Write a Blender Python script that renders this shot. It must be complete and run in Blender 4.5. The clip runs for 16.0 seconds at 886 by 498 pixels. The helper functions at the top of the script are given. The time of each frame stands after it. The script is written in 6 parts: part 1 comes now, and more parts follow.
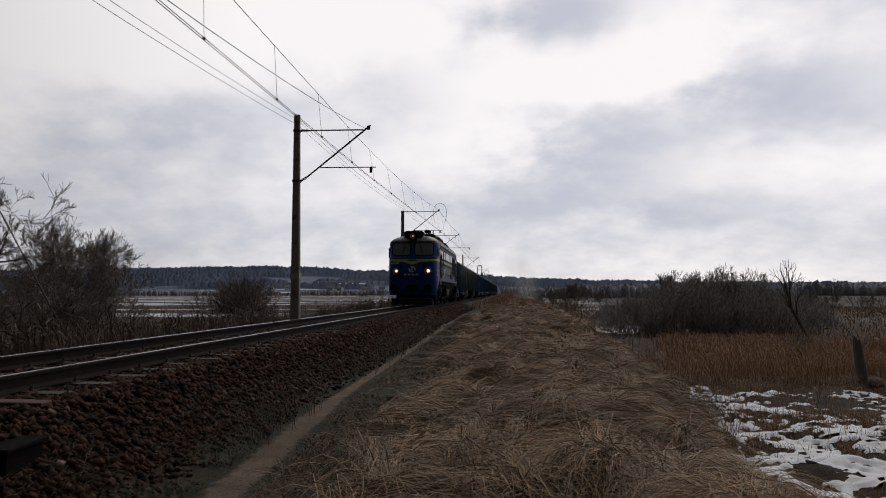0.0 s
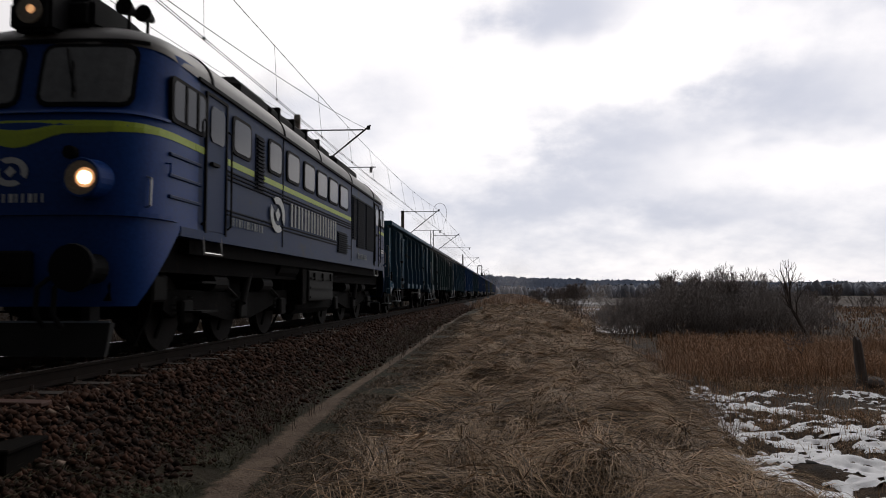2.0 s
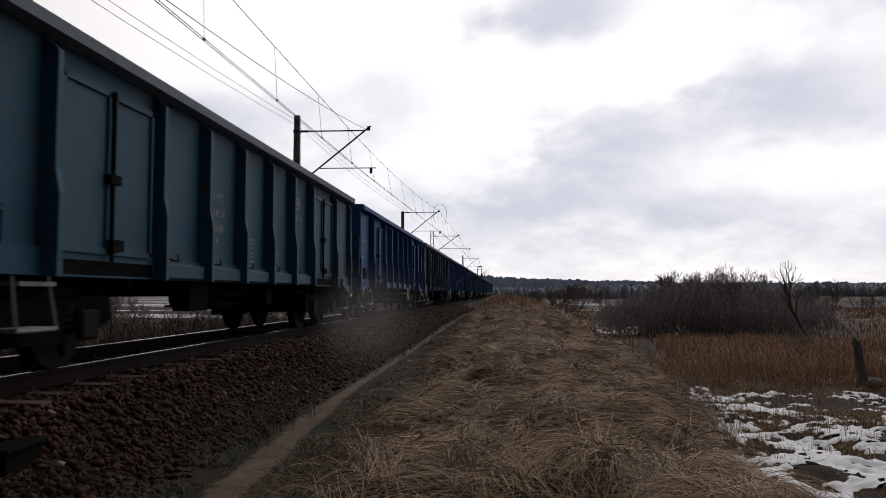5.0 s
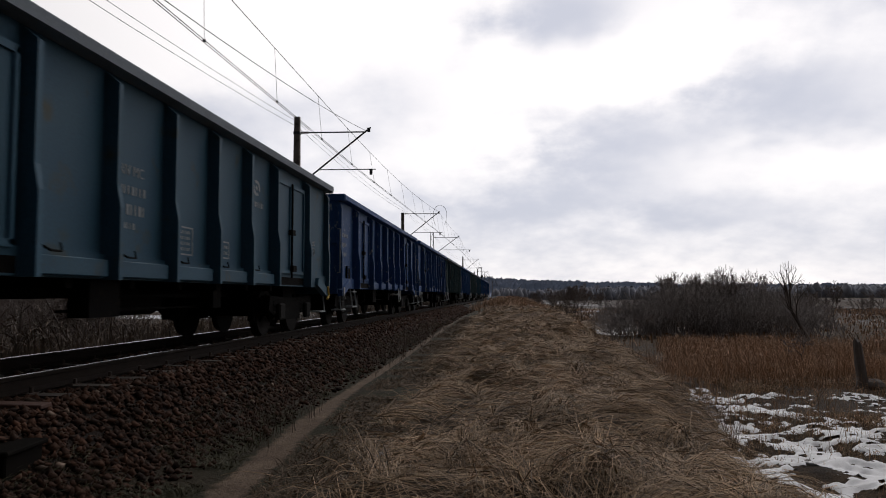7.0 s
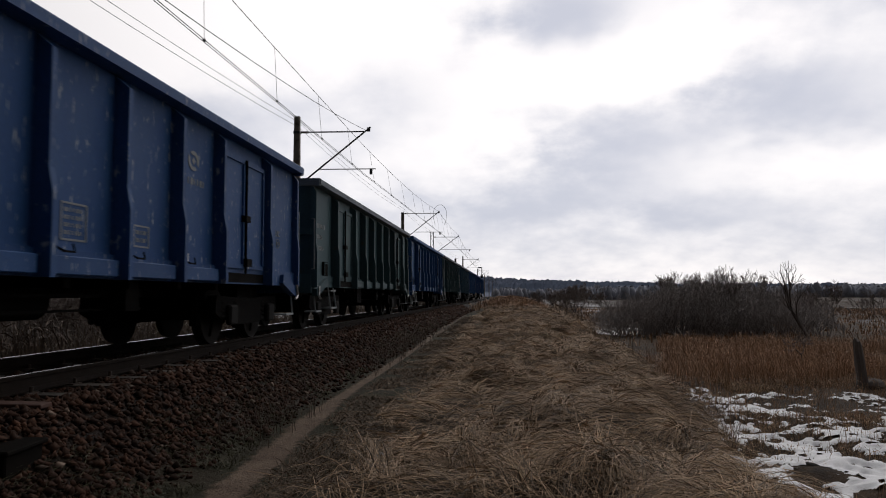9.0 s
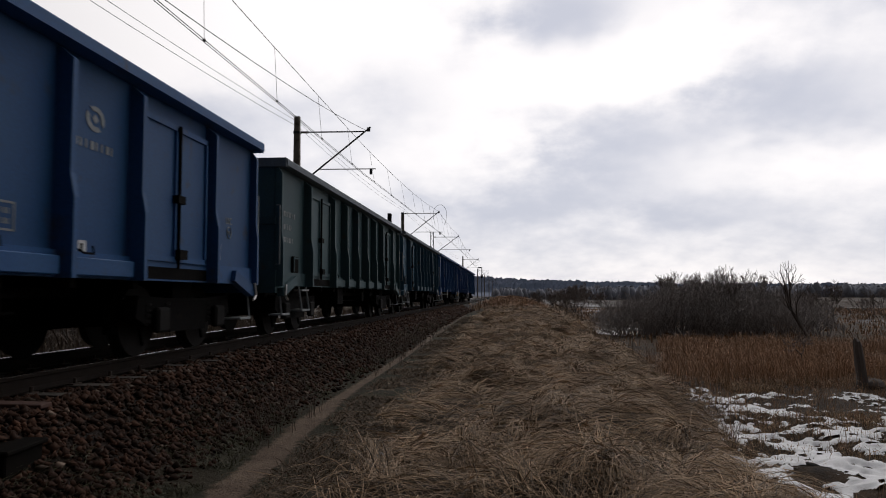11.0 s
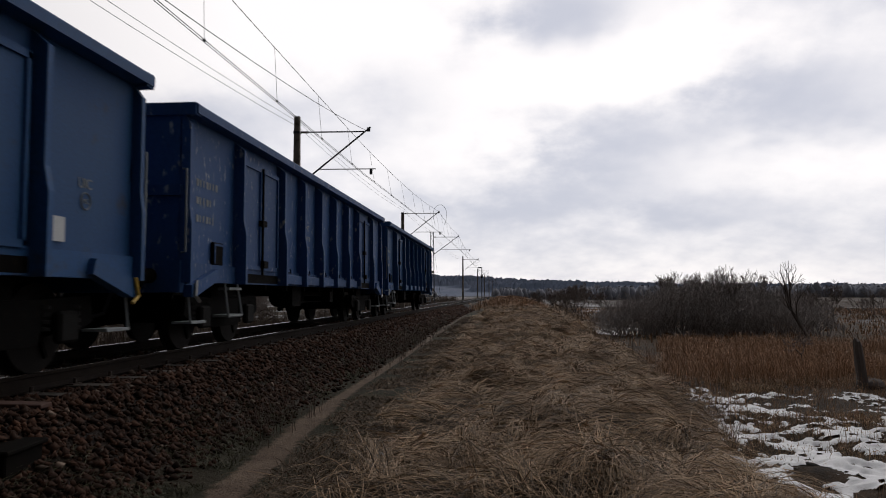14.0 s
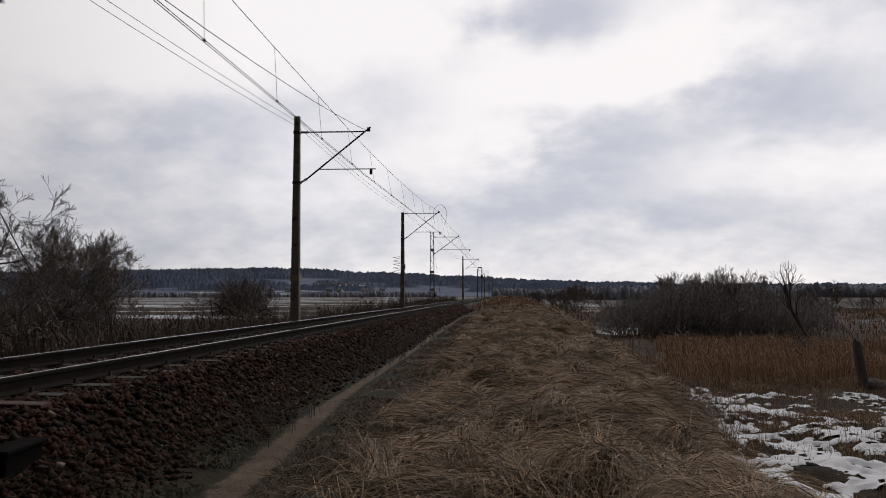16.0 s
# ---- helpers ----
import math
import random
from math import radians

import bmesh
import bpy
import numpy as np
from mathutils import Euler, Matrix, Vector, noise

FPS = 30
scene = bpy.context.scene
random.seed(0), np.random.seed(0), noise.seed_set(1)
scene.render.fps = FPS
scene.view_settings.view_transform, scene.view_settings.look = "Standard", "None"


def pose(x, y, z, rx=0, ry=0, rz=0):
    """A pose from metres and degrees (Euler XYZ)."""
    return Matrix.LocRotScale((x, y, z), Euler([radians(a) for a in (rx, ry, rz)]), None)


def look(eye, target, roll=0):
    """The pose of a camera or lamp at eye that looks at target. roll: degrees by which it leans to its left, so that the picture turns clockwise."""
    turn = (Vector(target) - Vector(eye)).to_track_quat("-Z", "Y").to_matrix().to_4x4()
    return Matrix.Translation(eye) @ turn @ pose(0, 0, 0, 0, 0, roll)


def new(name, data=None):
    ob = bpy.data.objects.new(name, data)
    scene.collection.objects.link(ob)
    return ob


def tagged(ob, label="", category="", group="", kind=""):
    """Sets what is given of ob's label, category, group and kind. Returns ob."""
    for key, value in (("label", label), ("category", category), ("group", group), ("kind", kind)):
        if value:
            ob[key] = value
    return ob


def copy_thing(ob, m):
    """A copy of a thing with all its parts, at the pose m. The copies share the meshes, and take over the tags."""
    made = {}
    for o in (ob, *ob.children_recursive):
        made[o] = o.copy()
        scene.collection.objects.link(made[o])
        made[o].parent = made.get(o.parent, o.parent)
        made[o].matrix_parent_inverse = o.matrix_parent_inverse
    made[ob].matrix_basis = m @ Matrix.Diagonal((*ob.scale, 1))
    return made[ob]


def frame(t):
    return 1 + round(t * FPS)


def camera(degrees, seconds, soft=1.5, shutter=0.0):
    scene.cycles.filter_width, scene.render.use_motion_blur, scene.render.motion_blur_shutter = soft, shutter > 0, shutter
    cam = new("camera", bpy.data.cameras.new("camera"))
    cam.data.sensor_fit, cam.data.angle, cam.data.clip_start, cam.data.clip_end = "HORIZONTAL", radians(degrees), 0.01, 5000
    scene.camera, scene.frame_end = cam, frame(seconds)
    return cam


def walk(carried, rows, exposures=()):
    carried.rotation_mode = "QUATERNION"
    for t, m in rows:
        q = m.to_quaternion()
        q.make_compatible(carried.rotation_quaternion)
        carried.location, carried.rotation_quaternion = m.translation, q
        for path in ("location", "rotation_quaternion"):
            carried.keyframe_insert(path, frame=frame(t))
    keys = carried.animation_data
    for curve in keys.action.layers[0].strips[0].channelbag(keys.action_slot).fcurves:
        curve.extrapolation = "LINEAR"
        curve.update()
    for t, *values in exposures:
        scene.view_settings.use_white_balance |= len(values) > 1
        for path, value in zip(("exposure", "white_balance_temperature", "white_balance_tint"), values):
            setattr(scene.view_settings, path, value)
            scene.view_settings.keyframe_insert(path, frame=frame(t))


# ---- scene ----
FOV, SPEED = 63.07, 17.03
cam = camera(FOV, 16.0, soft=1.0, shutter=0.1)


def eye_pose(pitch):
    return pose(5.555, 0, 0.787, 90 + pitch, 0, 5.135) @ pose(0, 0, 0, 0, 0, -0.11)


walk(cam, [(0, eye_pose(3.467)), (1.9, eye_pose(3.467)), (2.5, eye_pose(3.43)), (3.0, eye_pose(3.467)), (4.2, eye_pose(3.467)),
           (6.3, eye_pose(3.645)), (7.0, eye_pose(3.63)), (7.5, eye_pose(3.601)), (16.0, eye_pose(3.601))],
     exposures=[(0, 0.0), (0.8, 0.06), (1.6, 0.2), (2.5, 0.24), (4.0, 0.24), (7.0, 0.19), (13.0, 0.14), (14.5, 0.13), (15.3, 0.05), (16.0, 0.0)])

# ---- world, sun ----
SUN_AZ, SUN_EL = radians(14), radians(38)   # azimuth clockwise from +y
scene.view_settings.exposure = 0.0


def sky_world():
    w = bpy.data.worlds.new("overcast_sky")
    scene.world = w
    w.use_nodes = True
    nt = w.node_tree
    nt.nodes.clear()
    L = nt.links.new

    def math_node(op, a, b=None, c=None):
        n = nt.nodes.new("ShaderNodeMath")
        n.operation = op
        for i, v in enumerate((a, b, c)):
            if v is None:
                continue
            if isinstance(v, (int, float)):
                n.inputs[i].default_value = v
            else:
                L(v, n.inputs[i])
        return n.outputs[0]

    def dot(vec, d):
        n = nt.nodes.new("ShaderNodeVectorMath")
        n.operation = "DOT_PRODUCT"
        L(vec, n.inputs[0])
        n.inputs[1].default_value = d
        return n.outputs["Value"]

    def ramp(v, a, b):
        n = nt.nodes.new("ShaderNodeMapRange")
        n.interpolation_type = "SMOOTHSTEP"
        L(v, n.inputs[0])
        n.inputs[1].default_value, n.inputs[2].default_value = a, b
        return n.outputs[0]

    tc = nt.nodes.new("ShaderNodeTexCoord").outputs["Generated"]
    # a flat cloud deck: directions projected on a plane overhead
    zz = math_node("MAXIMUM", dot(tc, (0, 0, 1)), 0.0)
    den = math_node("ADD", zz, 0.42)
    comb = nt.nodes.new("ShaderNodeCombineXYZ")
    L(math_node("DIVIDE", dot(tc, (1, 0, 0)), den), comb.inputs[0])
    L(math_node("DIVIDE", dot(tc, (0, 1, 0)), den), comb.inputs[1])

    def cloud(scale, detail, off, rough=0.55):
        m = nt.nodes.new("ShaderNodeMapping")
        m.inputs["Location"].default_value = (off, off * 0.7, 0)
        L(comb.outputs[0], m.inputs[0])
        n = nt.nodes.new("ShaderNodeTexNoise")
        n.inputs["Scale"].default_value, n.inputs["Detail"].default_value = scale, detail
        n.inputs["Roughness"].default_value = rough
        L(m.outputs[0], n.inputs["Vector"])
        return n.outputs[0]

    big, fine = cloud(2.4, 4, 3.1), cloud(8.0, 6, 9.4, 0.55)
    # thicker and thinner parts of the deck, (east, up, half width, half height, weight) as tangents ahead
    east = math_node("MAXIMUM", dot(tc, (0, 0.998, 0.06)), 0.05)
    u = math_node("DIVIDE", dot(tc, (0.996, 0.0895, 0)), east)
    v = math_node("DIVIDE", dot(tc, (0, -0.06, 0.998)), east)
    u = math_node("ADD", u, math_node("MULTIPLY", math_node("SUBTRACT", fine, 0.5), 0.16))
    v = math_node("ADD", v, math_node("MULTIPLY", math_node("SUBTRACT", big, 0.5), 0.14))
    thick = math_node("MULTIPLY", math_node("SUBTRACT", fine, 0.5), 0.72)
    thick = math_node("ADD", thick, math_node("MULTIPLY", math_node("SUBTRACT", big, 0.5), 0.55))
    for a, b, hw, hh, g in ((0.17, 0.318, 0.12, 0.045, 0.95), (0.22, 0.135, 0.13, 0.05, 0.62), (0.42, 0.20, 0.17, 0.05, 0.55),
                            (0.62, 0.34, 0.2, 0.10, 0.12), (-0.3, 0.19, 0.16, 0.06, 0.4), (-0.06, 0.21, 0.10, 0.06, 0.2), (0.10, 0.08, 0.13, 0.025, 0.3),
                            (0.34, 0.055, 0.10, 0.02, 0.25), (-0.52, 0.17, 0.2, 0.12, 0.3), (0.27, 0.27, 0.10, 0.07, -0.75), (0.16, 0.215, 0.12, 0.04, -0.5),
                            (0.0, 0.32, 0.16, 0.07, -0.3), (-0.45, 0.33, 0.3, 0.12, -0.5), (0.05, 0.14, 0.1, 0.03, -0.3), (0.4, 0.12, 0.25, 0.04, -0.2), (0.0, 0.02, 3.0, 0.055, 0.26)):
        e = math_node("ADD", math_node("POWER", math_node("DIVIDE", math_node("SUBTRACT", u, a), hw), 2.0),
                      math_node("POWER", math_node("DIVIDE", math_node("SUBTRACT", v, b), hh), 2.0))
        thick = math_node("MULTIPLY_ADD", math_node("EXPONENT", math_node("MULTIPLY", e, -0.9)), g, thick)
    dens = ramp(thick, -0.25, 0.62)
    mix = nt.nodes.new("ShaderNodeMix")
    mix.data_type = "RGBA"
    L(dens, mix.inputs[0])
    mix.inputs[6].default_value = (1.0, 0.962, 0.965, 1)
    mix.inputs[7].default_value = (0.55, 0.568, 0.655, 1)
    # the deck is brightest towards the hidden sun and dull away from it
    sd = (math.sin(SUN_AZ) * math.cos(0.4), math.cos(SUN_AZ) * math.cos(0.4), math.sin(0.4))
    n = nt.nodes.new("ShaderNodeMapRange")
    L(dot(tc, sd), n.inputs[0])
    n.inputs[1].default_value, n.inputs[2].default_value, n.inputs[3].default_value, n.inputs[4].default_value = 0.12, 0.84, 0.055, 1.08
    mul = nt.nodes.new("ShaderNodeMix")
    mul.data_type, mul.blend_type = "RGBA", "MULTIPLY"
    mul.inputs[0].default_value = 1
    L(mix.outputs[2], mul.inputs[6])
    L(n.outputs[0], mul.inputs[7])
    sky = nt.nodes.new("ShaderNodeTexSky")
    sky.sky_type, sky.sun_disc, sky.sun_elevation, sky.sun_rotation = "NISHITA", False, SUN_EL, SUN_AZ
    skyb = nt.nodes.new("ShaderNodeBackground")
    L(sky.outputs[0], skyb.inputs[0])
    skyb.inputs[1].default_value = 0.05
    clb = nt.nodes.new("ShaderNodeBackground")
    L(mul.outputs[2], clb.inputs[0])
    clb.inputs[1].default_value = 0.92
    ms = nt.nodes.new("ShaderNodeMixShader")
    ms.inputs[0].default_value = 0.93
    L(skyb.outputs[0], ms.inputs[1])
    L(clb.outputs[0], ms.inputs[2])
    out = nt.nodes.new("ShaderNodeOutputWorld")
    L(ms.outputs[0], out.inputs[0])


sky_world()
sun_data = bpy.data.lights.new("sun", "SUN")
sun_data.energy, sun_data.angle, sun_data.color = 0.4, radians(20), (1.0, 0.96, 0.9)
sun = new("sun", sun_data)
sun.matrix_world = look((80 * math.sin(SUN_AZ), 80 * math.cos(SUN_AZ), 80 * math.tan(SUN_EL)), (0, 0, 0))


# ---- materials ----
def mat(name, col, rough=0.7, metal=0.0, col2=None, scale=8.0, fine=60.0, bump=0.15, vary=0.0, contrast=1.0, stretch=(1, 1, 1), dirt=None, dirt_at=0.55, island=0.0, spec=0.5):
    """Two-scale noise between two colours, optional dirt patches, fine relief."""
    m = bpy.data.materials.new(name)
    m.use_nodes = True
    nt = m.node_tree
    L = nt.links.new
    bsdf = nt.nodes["Principled BSDF"]
    tc = nt.nodes.new("ShaderNodeTexCoord")
    mp = nt.nodes.new("ShaderNodeMapping")
    mp.inputs["Scale"].default_value = stretch
    L(tc.outputs["Object"], mp.inputs[0])

    def noise_tex(s, d):
        n = nt.nodes.new("ShaderNodeTexNoise")
        n.inputs["Scale"].default_value, n.inputs["Detail"].default_value, n.inputs["Roughness"].default_value = s, d, 0.6
        L(mp.outputs[0], n.inputs["Vector"])
        return n.outputs[0]

    def mixc(fac, a, b, mode="MIX"):
        x = nt.nodes.new("ShaderNodeMix")
        x.data_type, x.blend_type = "RGBA", mode
        for i, v in ((0, fac), (6, a), (7, b)):
            if isinstance(v, (int, float)):
                x.inputs[i].default_value = v
            elif isinstance(v, tuple):
                x.inputs[i].default_value = (*v[:3], 1)
            else:
                L(v, x.inputs[i])
        return x.outputs[2]

    def ramp(v, a, b):
        n = nt.nodes.new("ShaderNodeMapRange")
        L(v, n.inputs[0])
        n.inputs[1].default_value, n.inputs[2].default_value = a, b
        return n.outputs[0]

    col2 = col2 or tuple(c * 0.6 for c in col)
    big, small = noise_tex(scale, 4), noise_tex(fine, 3)
    w = 0.22 / contrast
    c = mixc(ramp(big, 0.5 - w, 0.5 + w), col, col2)
    c = mixc(0.35, c, mixc(ramp(small, 0.3, 0.7), tuple(k * 0.55 for k in col), tuple(min(1, k * 1.35) for k in col)))
    if dirt:
        c = mixc(ramp(noise_tex(scale * 2.3, 6), dirt_at, dirt_at + 0.12), c, dirt)
    if vary or island:
        g = nt.nodes.new("ShaderNodeNewGeometry").outputs["Random Per Island"] if island else nt.nodes.new("ShaderNodeObjectInfo").outputs["Random"]
        hsv = nt.nodes.new("ShaderNodeHueSaturation")
        n = nt.nodes.new("ShaderNodeMapRange")
        L(g, n.inputs[0])
        k = vary or island
        n.inputs[3].default_value, n.inputs[4].default_value = 1 - k, 1 + k
        L(n.outputs[0], hsv.inputs["Value"])
        L(c, hsv.inputs["Color"])
        c = hsv.outputs[0]
    L(c, bsdf.inputs["Base Color"])
    L(ramp(small, -1.0, 2.0), bsdf.inputs["Roughness"])
    rr = nt.nodes.new("ShaderNodeMapRange")
    L(small, rr.inputs[0])
    rr.inputs[3].default_value, rr.inputs[4].default_value = max(0, rough - 0.12), min(1, rough + 0.12)
    L(rr.outputs[0], bsdf.inputs["Roughness"])
    bsdf.inputs["Metallic"].default_value = metal
    bsdf.inputs["Specular IOR Level"].default_value = spec
    if bump:
        b = nt.nodes.new("ShaderNodeBump")
        b.inputs["Strength"].default_value, b.inputs["Distance"].default_value = bump, 0.02
        L(small, b.inputs["Height"])
        L(b.outputs[0], bsdf.inputs["Normal"])
    return m


def glow(name, col, strength):
    m = bpy.data.materials.new(name)
    m.use_nodes = True
    b = m.node_tree.nodes["Principled BSDF"]
    b.inputs["Base Color"].default_value = (*col, 1)
    b.inputs["Emission Color"].default_value = (*col, 1)
    b.inputs["Emission Strength"].default_value = strength
    return m


M = dict(
    rail_top=mat("polished_rail", (0.50, 0.48, 0.47), 0.22, 1.0, (0.36, 0.33, 0.31), 3, 80, 0.0),
    rail=mat("rusty_rail", (0.022, 0.016, 0.013), 0.9, 0.0, (0.012, 0.0095, 0.0085), 4, 90, 0.2, spec=0.1),
    sleeper=mat("grey_concrete_sleeper", (0.060, 0.047, 0.038), 0.9, 0, (0.032, 0.025, 0.02), 3, 70, 0.3, vary=0.2),
    stone_pale=mat("pale_ballast_stone", (0.15, 0.11, 0.085), 0.85, 0, (0.08, 0.055, 0.04), 6, 60, 0.25, island=0.5, spec=0.2),
    clip=mat("rusted_fastening", (0.06, 0.04, 0.03), 0.7, 0.4),
    stone=mat("ballast_stone", (0.058, 0.027, 0.016), 0.92, 0, (0.016, 0.010, 0.008), 3, 60, 0.25, island=0.7, spec=0.15),
    concrete=mat("weathered_concrete", (0.29, 0.25, 0.21), 0.9, 0, (0.19, 0.165, 0.14), 1.5, 50, 0.3, dirt=(0.09, 0.075, 0.06)),
    paint_band=mat("pale_painted_band", (0.42, 0.36, 0.28), 0.8, 0, (0.3, 0.25, 0.2)),
    steel=mat("dark_galvanised_steel", (0.075, 0.08, 0.085), 0.6, 0.5, (0.045, 0.046, 0.05), 4, 60, 0.1),
    wire=mat("tarnished_copper_wire", (0.06, 0.055, 0.05), 0.6, 0.4),
    glass_ins=mat("brown_insulator", (0.07, 0.035, 0.02), 0.25, 0),
    # The next three carry underframe shade in their colour; under_lit is the lit copy.
    under=mat("shaded_grimy_running_gear", (0.007, 0.0066, 0.0066), 0.9, 0.0, (0.005, 0.0046, 0.0046), 4, 50, 0.3, dirt=(0.012, 0.0095, 0.0075), spec=0.05),
    under_lit=mat("lit_axlebox_grey", (0.011, 0.0105, 0.010), 0.8, 0.0, spec=0.12),
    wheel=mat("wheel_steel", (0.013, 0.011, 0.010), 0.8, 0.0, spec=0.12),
    blue=mat("blue_wagon_paint", (0.019, 0.076, 0.215), 0.62, 0, (0.034, 0.105, 0.235), 0.8, 30, 0.12, vary=0.12, dirt=(0.05, 0.06, 0.09), dirt_at=0.6, spec=0.2),
    blue_worn=mat("worn_blue_wagon_paint", (0.021, 0.068, 0.20), 0.62, 0, (0.032, 0.085, 0.21), 4.6, 40, 0.15, vary=0.12, dirt=(0.36, 0.39, 0.42), dirt_at=0.605, stretch=(1, 1.8, 0.5), spec=0.2),
    teal=mat("faded_teal_wagon_paint", (0.028, 0.080, 0.130), 0.62, 0, (0.042, 0.10, 0.142), 0.9, 30, 0.12, vary=0.12, dirt=(0.06, 0.07, 0.06), dirt_at=0.6, spec=0.2),
    green=mat("grey_green_wagon_paint", (0.038, 0.080, 0.098), 0.62, 0, (0.050, 0.092, 0.095), 0.9, 30, 0.12, vary=0.15, dirt=(0.085, 0.06, 0.04), dirt_at=0.63, spec=0.2),
    bluepatch=mat("fresh_blue_band_paint", (0.02, 0.06, 0.26), 0.5, 0, (0.03, 0.08, 0.28)),
    rimgrey=mat("dusty_rim_paint", (0.16, 0.19, 0.22), 0.7, 0, (0.10, 0.12, 0.145), 2, 40, 0.2, dirt=(0.3, 0.3, 0.3), dirt_at=0.64, spec=0.2),
    white=mat("chalky_white_paint", (0.62, 0.64, 0.64), 0.7, 0, (0.45, 0.47, 0.48), 10, 90, 0.05),
    pale=mat("faded_white_lettering", (0.27, 0.29, 0.30), 0.7, 0, (0.15, 0.18, 0.20), 12, 60, 0.03),
    yellowp=mat("yellow_bracket_paint", (0.6, 0.38, 0.05), 0.6),
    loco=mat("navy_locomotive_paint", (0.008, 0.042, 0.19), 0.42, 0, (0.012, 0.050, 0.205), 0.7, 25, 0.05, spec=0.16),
    # Cab navy darkened to hold back skylight on sides and rear cab, plus dust.
    loco_side=mat("darkened_dusty_blue_paint", (0.007, 0.026, 0.092), 0.5, 0, (0.011, 0.028, 0.072), 0.8, 25, 0.08, dirt=(0.022, 0.027, 0.042), dirt_at=0.58, spec=0.12),
    lime=mat("lime_stripe_paint", (0.36, 0.46, 0.02), 0.5, 0, (0.3, 0.4, 0.03)),
    roof=mat("grey_sooty_roof", (0.17, 0.163, 0.155), 0.45, 0.0, (0.085, 0.08, 0.077), 1.2, 30, 0.1, spec=0.3),
    black=mat("black_rubber", (0.009, 0.009, 0.010), 0.75, spec=0.12),
    grille=mat("dark_louvre", (0.010, 0.014, 0.024), 0.75, 0.0, spec=0.12),
    lens=mat("dull_lamp_glass", (0.30, 0.25, 0.18), 0.25, 0, (0.22, 0.18, 0.13), 8, 40, 0.0),
    faded=mat("greyed_white_paint", (0.42, 0.44, 0.45), 0.7, 0, (0.28, 0.30, 0.31), 5, 50, 0.03),
    pilot=mat("grey_pilot_plate", (0.020, 0.020, 0.0195), 0.8, 0.0, spec=0.2),
    chrome=mat("bare_metal_handle", (0.45, 0.45, 0.45), 0.4, 0.8),
    lamp=glow("lit_headlamp", (1.0, 0.84, 0.58), 3.0),
    lamp_warm=glow("lit_warm_headlamp", (1.0, 0.66, 0.32), 2.0),
    lamp_dim=glow("dim_warm_headlamp", (1.0, 0.5, 0.22), 0.55),
    grass=mat("dry_matted_grass", (0.41, 0.28, 0.165), 0.75, 0, (0.13, 0.085, 0.05), 1.5, 30, 0.0, island=0.85, contrast=1.6),
    reed=mat("dry_reed", (0.43, 0.265, 0.155), 0.8, 0, (0.30, 0.18, 0.105), 0.5, 30, 0.0, island=0.45),
    far_grass=mat("damp_brown_grass", (0.17, 0.115, 0.07), 0.85, 0, (0.09, 0.062, 0.04), 0.6, 30, 0.0, island=0.4),
    weed=mat("dead_weed_stalk", (0.12, 0.085, 0.062), 0.85, 0, (0.07, 0.05, 0.04), 2, 30, 0.0, island=0.4),
    green_grass=mat("short_green_grass", (0.050, 0.050, 0.020), 0.8, 0, (0.075, 0.055, 0.030), 2, 30, 0.0, island=0.4),
    bark=mat("dark_bark", (0.14, 0.118, 0.105), 0.9, 0, (0.09, 0.076, 0.07), 6, 50, 0.3),
    twig=mat("bare_twigs", (0.23, 0.19, 0.17), 0.9, 0, (0.15, 0.122, 0.11), 3, 30, 0.0),
    # Raised grey puts the haze over the marsh thicket into the twig colour.
    marsh_twig=mat("hazy_willow_twigs", (0.36, 0.325, 0.31), 0.9, 0, (0.27, 0.24, 0.23), 3, 30, 0.0),
    # Blue-grey includes the haze of distance, put into the forest's base colour.
    hill=mat("hazy_distant_forest", (0.115, 0.145, 0.21), 0.95, 0, (0.19, 0.215, 0.285), 0.014, 0.12, 0.0, spec=0.1, stretch=(1, 0.4, 1), contrast=1.5),
    # Pale grey stands in for haze over the far leafless trees.
    belt=mat("hazy_bare_woodland", (0.34, 0.35, 0.39), 0.95, 0, (0.27, 0.28, 0.32), 0.05, 0.6, 0.0, island=0.12, spec=0.1),
    plaster=mat("pale_house_wall", (0.6, 0.58, 0.55), 0.85, 0, (0.45, 0.44, 0.42), 1, 20, 0.05),
    tile=mat("house_roof", (0.30, 0.28, 0.28), 0.8, 0, (0.16, 0.15, 0.15), 1, 20, 0.1),
    pane=mat("dark_window_pane", (0.02, 0.022, 0.025), 0.1, 0, (0.015, 0.017, 0.02), 1, 20, 0.0),
    snow=mat("old_snow", (0.92, 0.92, 0.93), 0.75, 0, (0.82, 0.82, 0.84), 4, 60, 0.2),
    rustbox=mat("black_painted_box", (0.006, 0.0055, 0.005), 0.95, 0, (0.012, 0.009, 0.007), 3, 50, 0.15, spec=0.04),
    plank=mat("rusty_brown_plate", (0.07, 0.026, 0.016), 0.85, 0, (0.045, 0.02, 0.013), 4, 50, 0.2),
)


def glass_material():
    m = bpy.data.materials.new("tinted_window_glass")
    m.use_nodes = True
    b = m.node_tree.nodes["Principled BSDF"]
    b.inputs["Base Color"].default_value = (0.02, 0.021, 0.023, 1)
    b.inputs["Roughness"].default_value = 0.08
    b.inputs["Specular IOR Level"].default_value = 0.2
    return m


M["glass"] = glass_material()
# Grey base colour stands in for what the windscreen reflects.
M["windscreen"] = mat("reflection_grey_windscreen", (0.15, 0.155, 0.155), 0.12, 0, (0.11, 0.115, 0.12), 1.5, 8, 0.0)


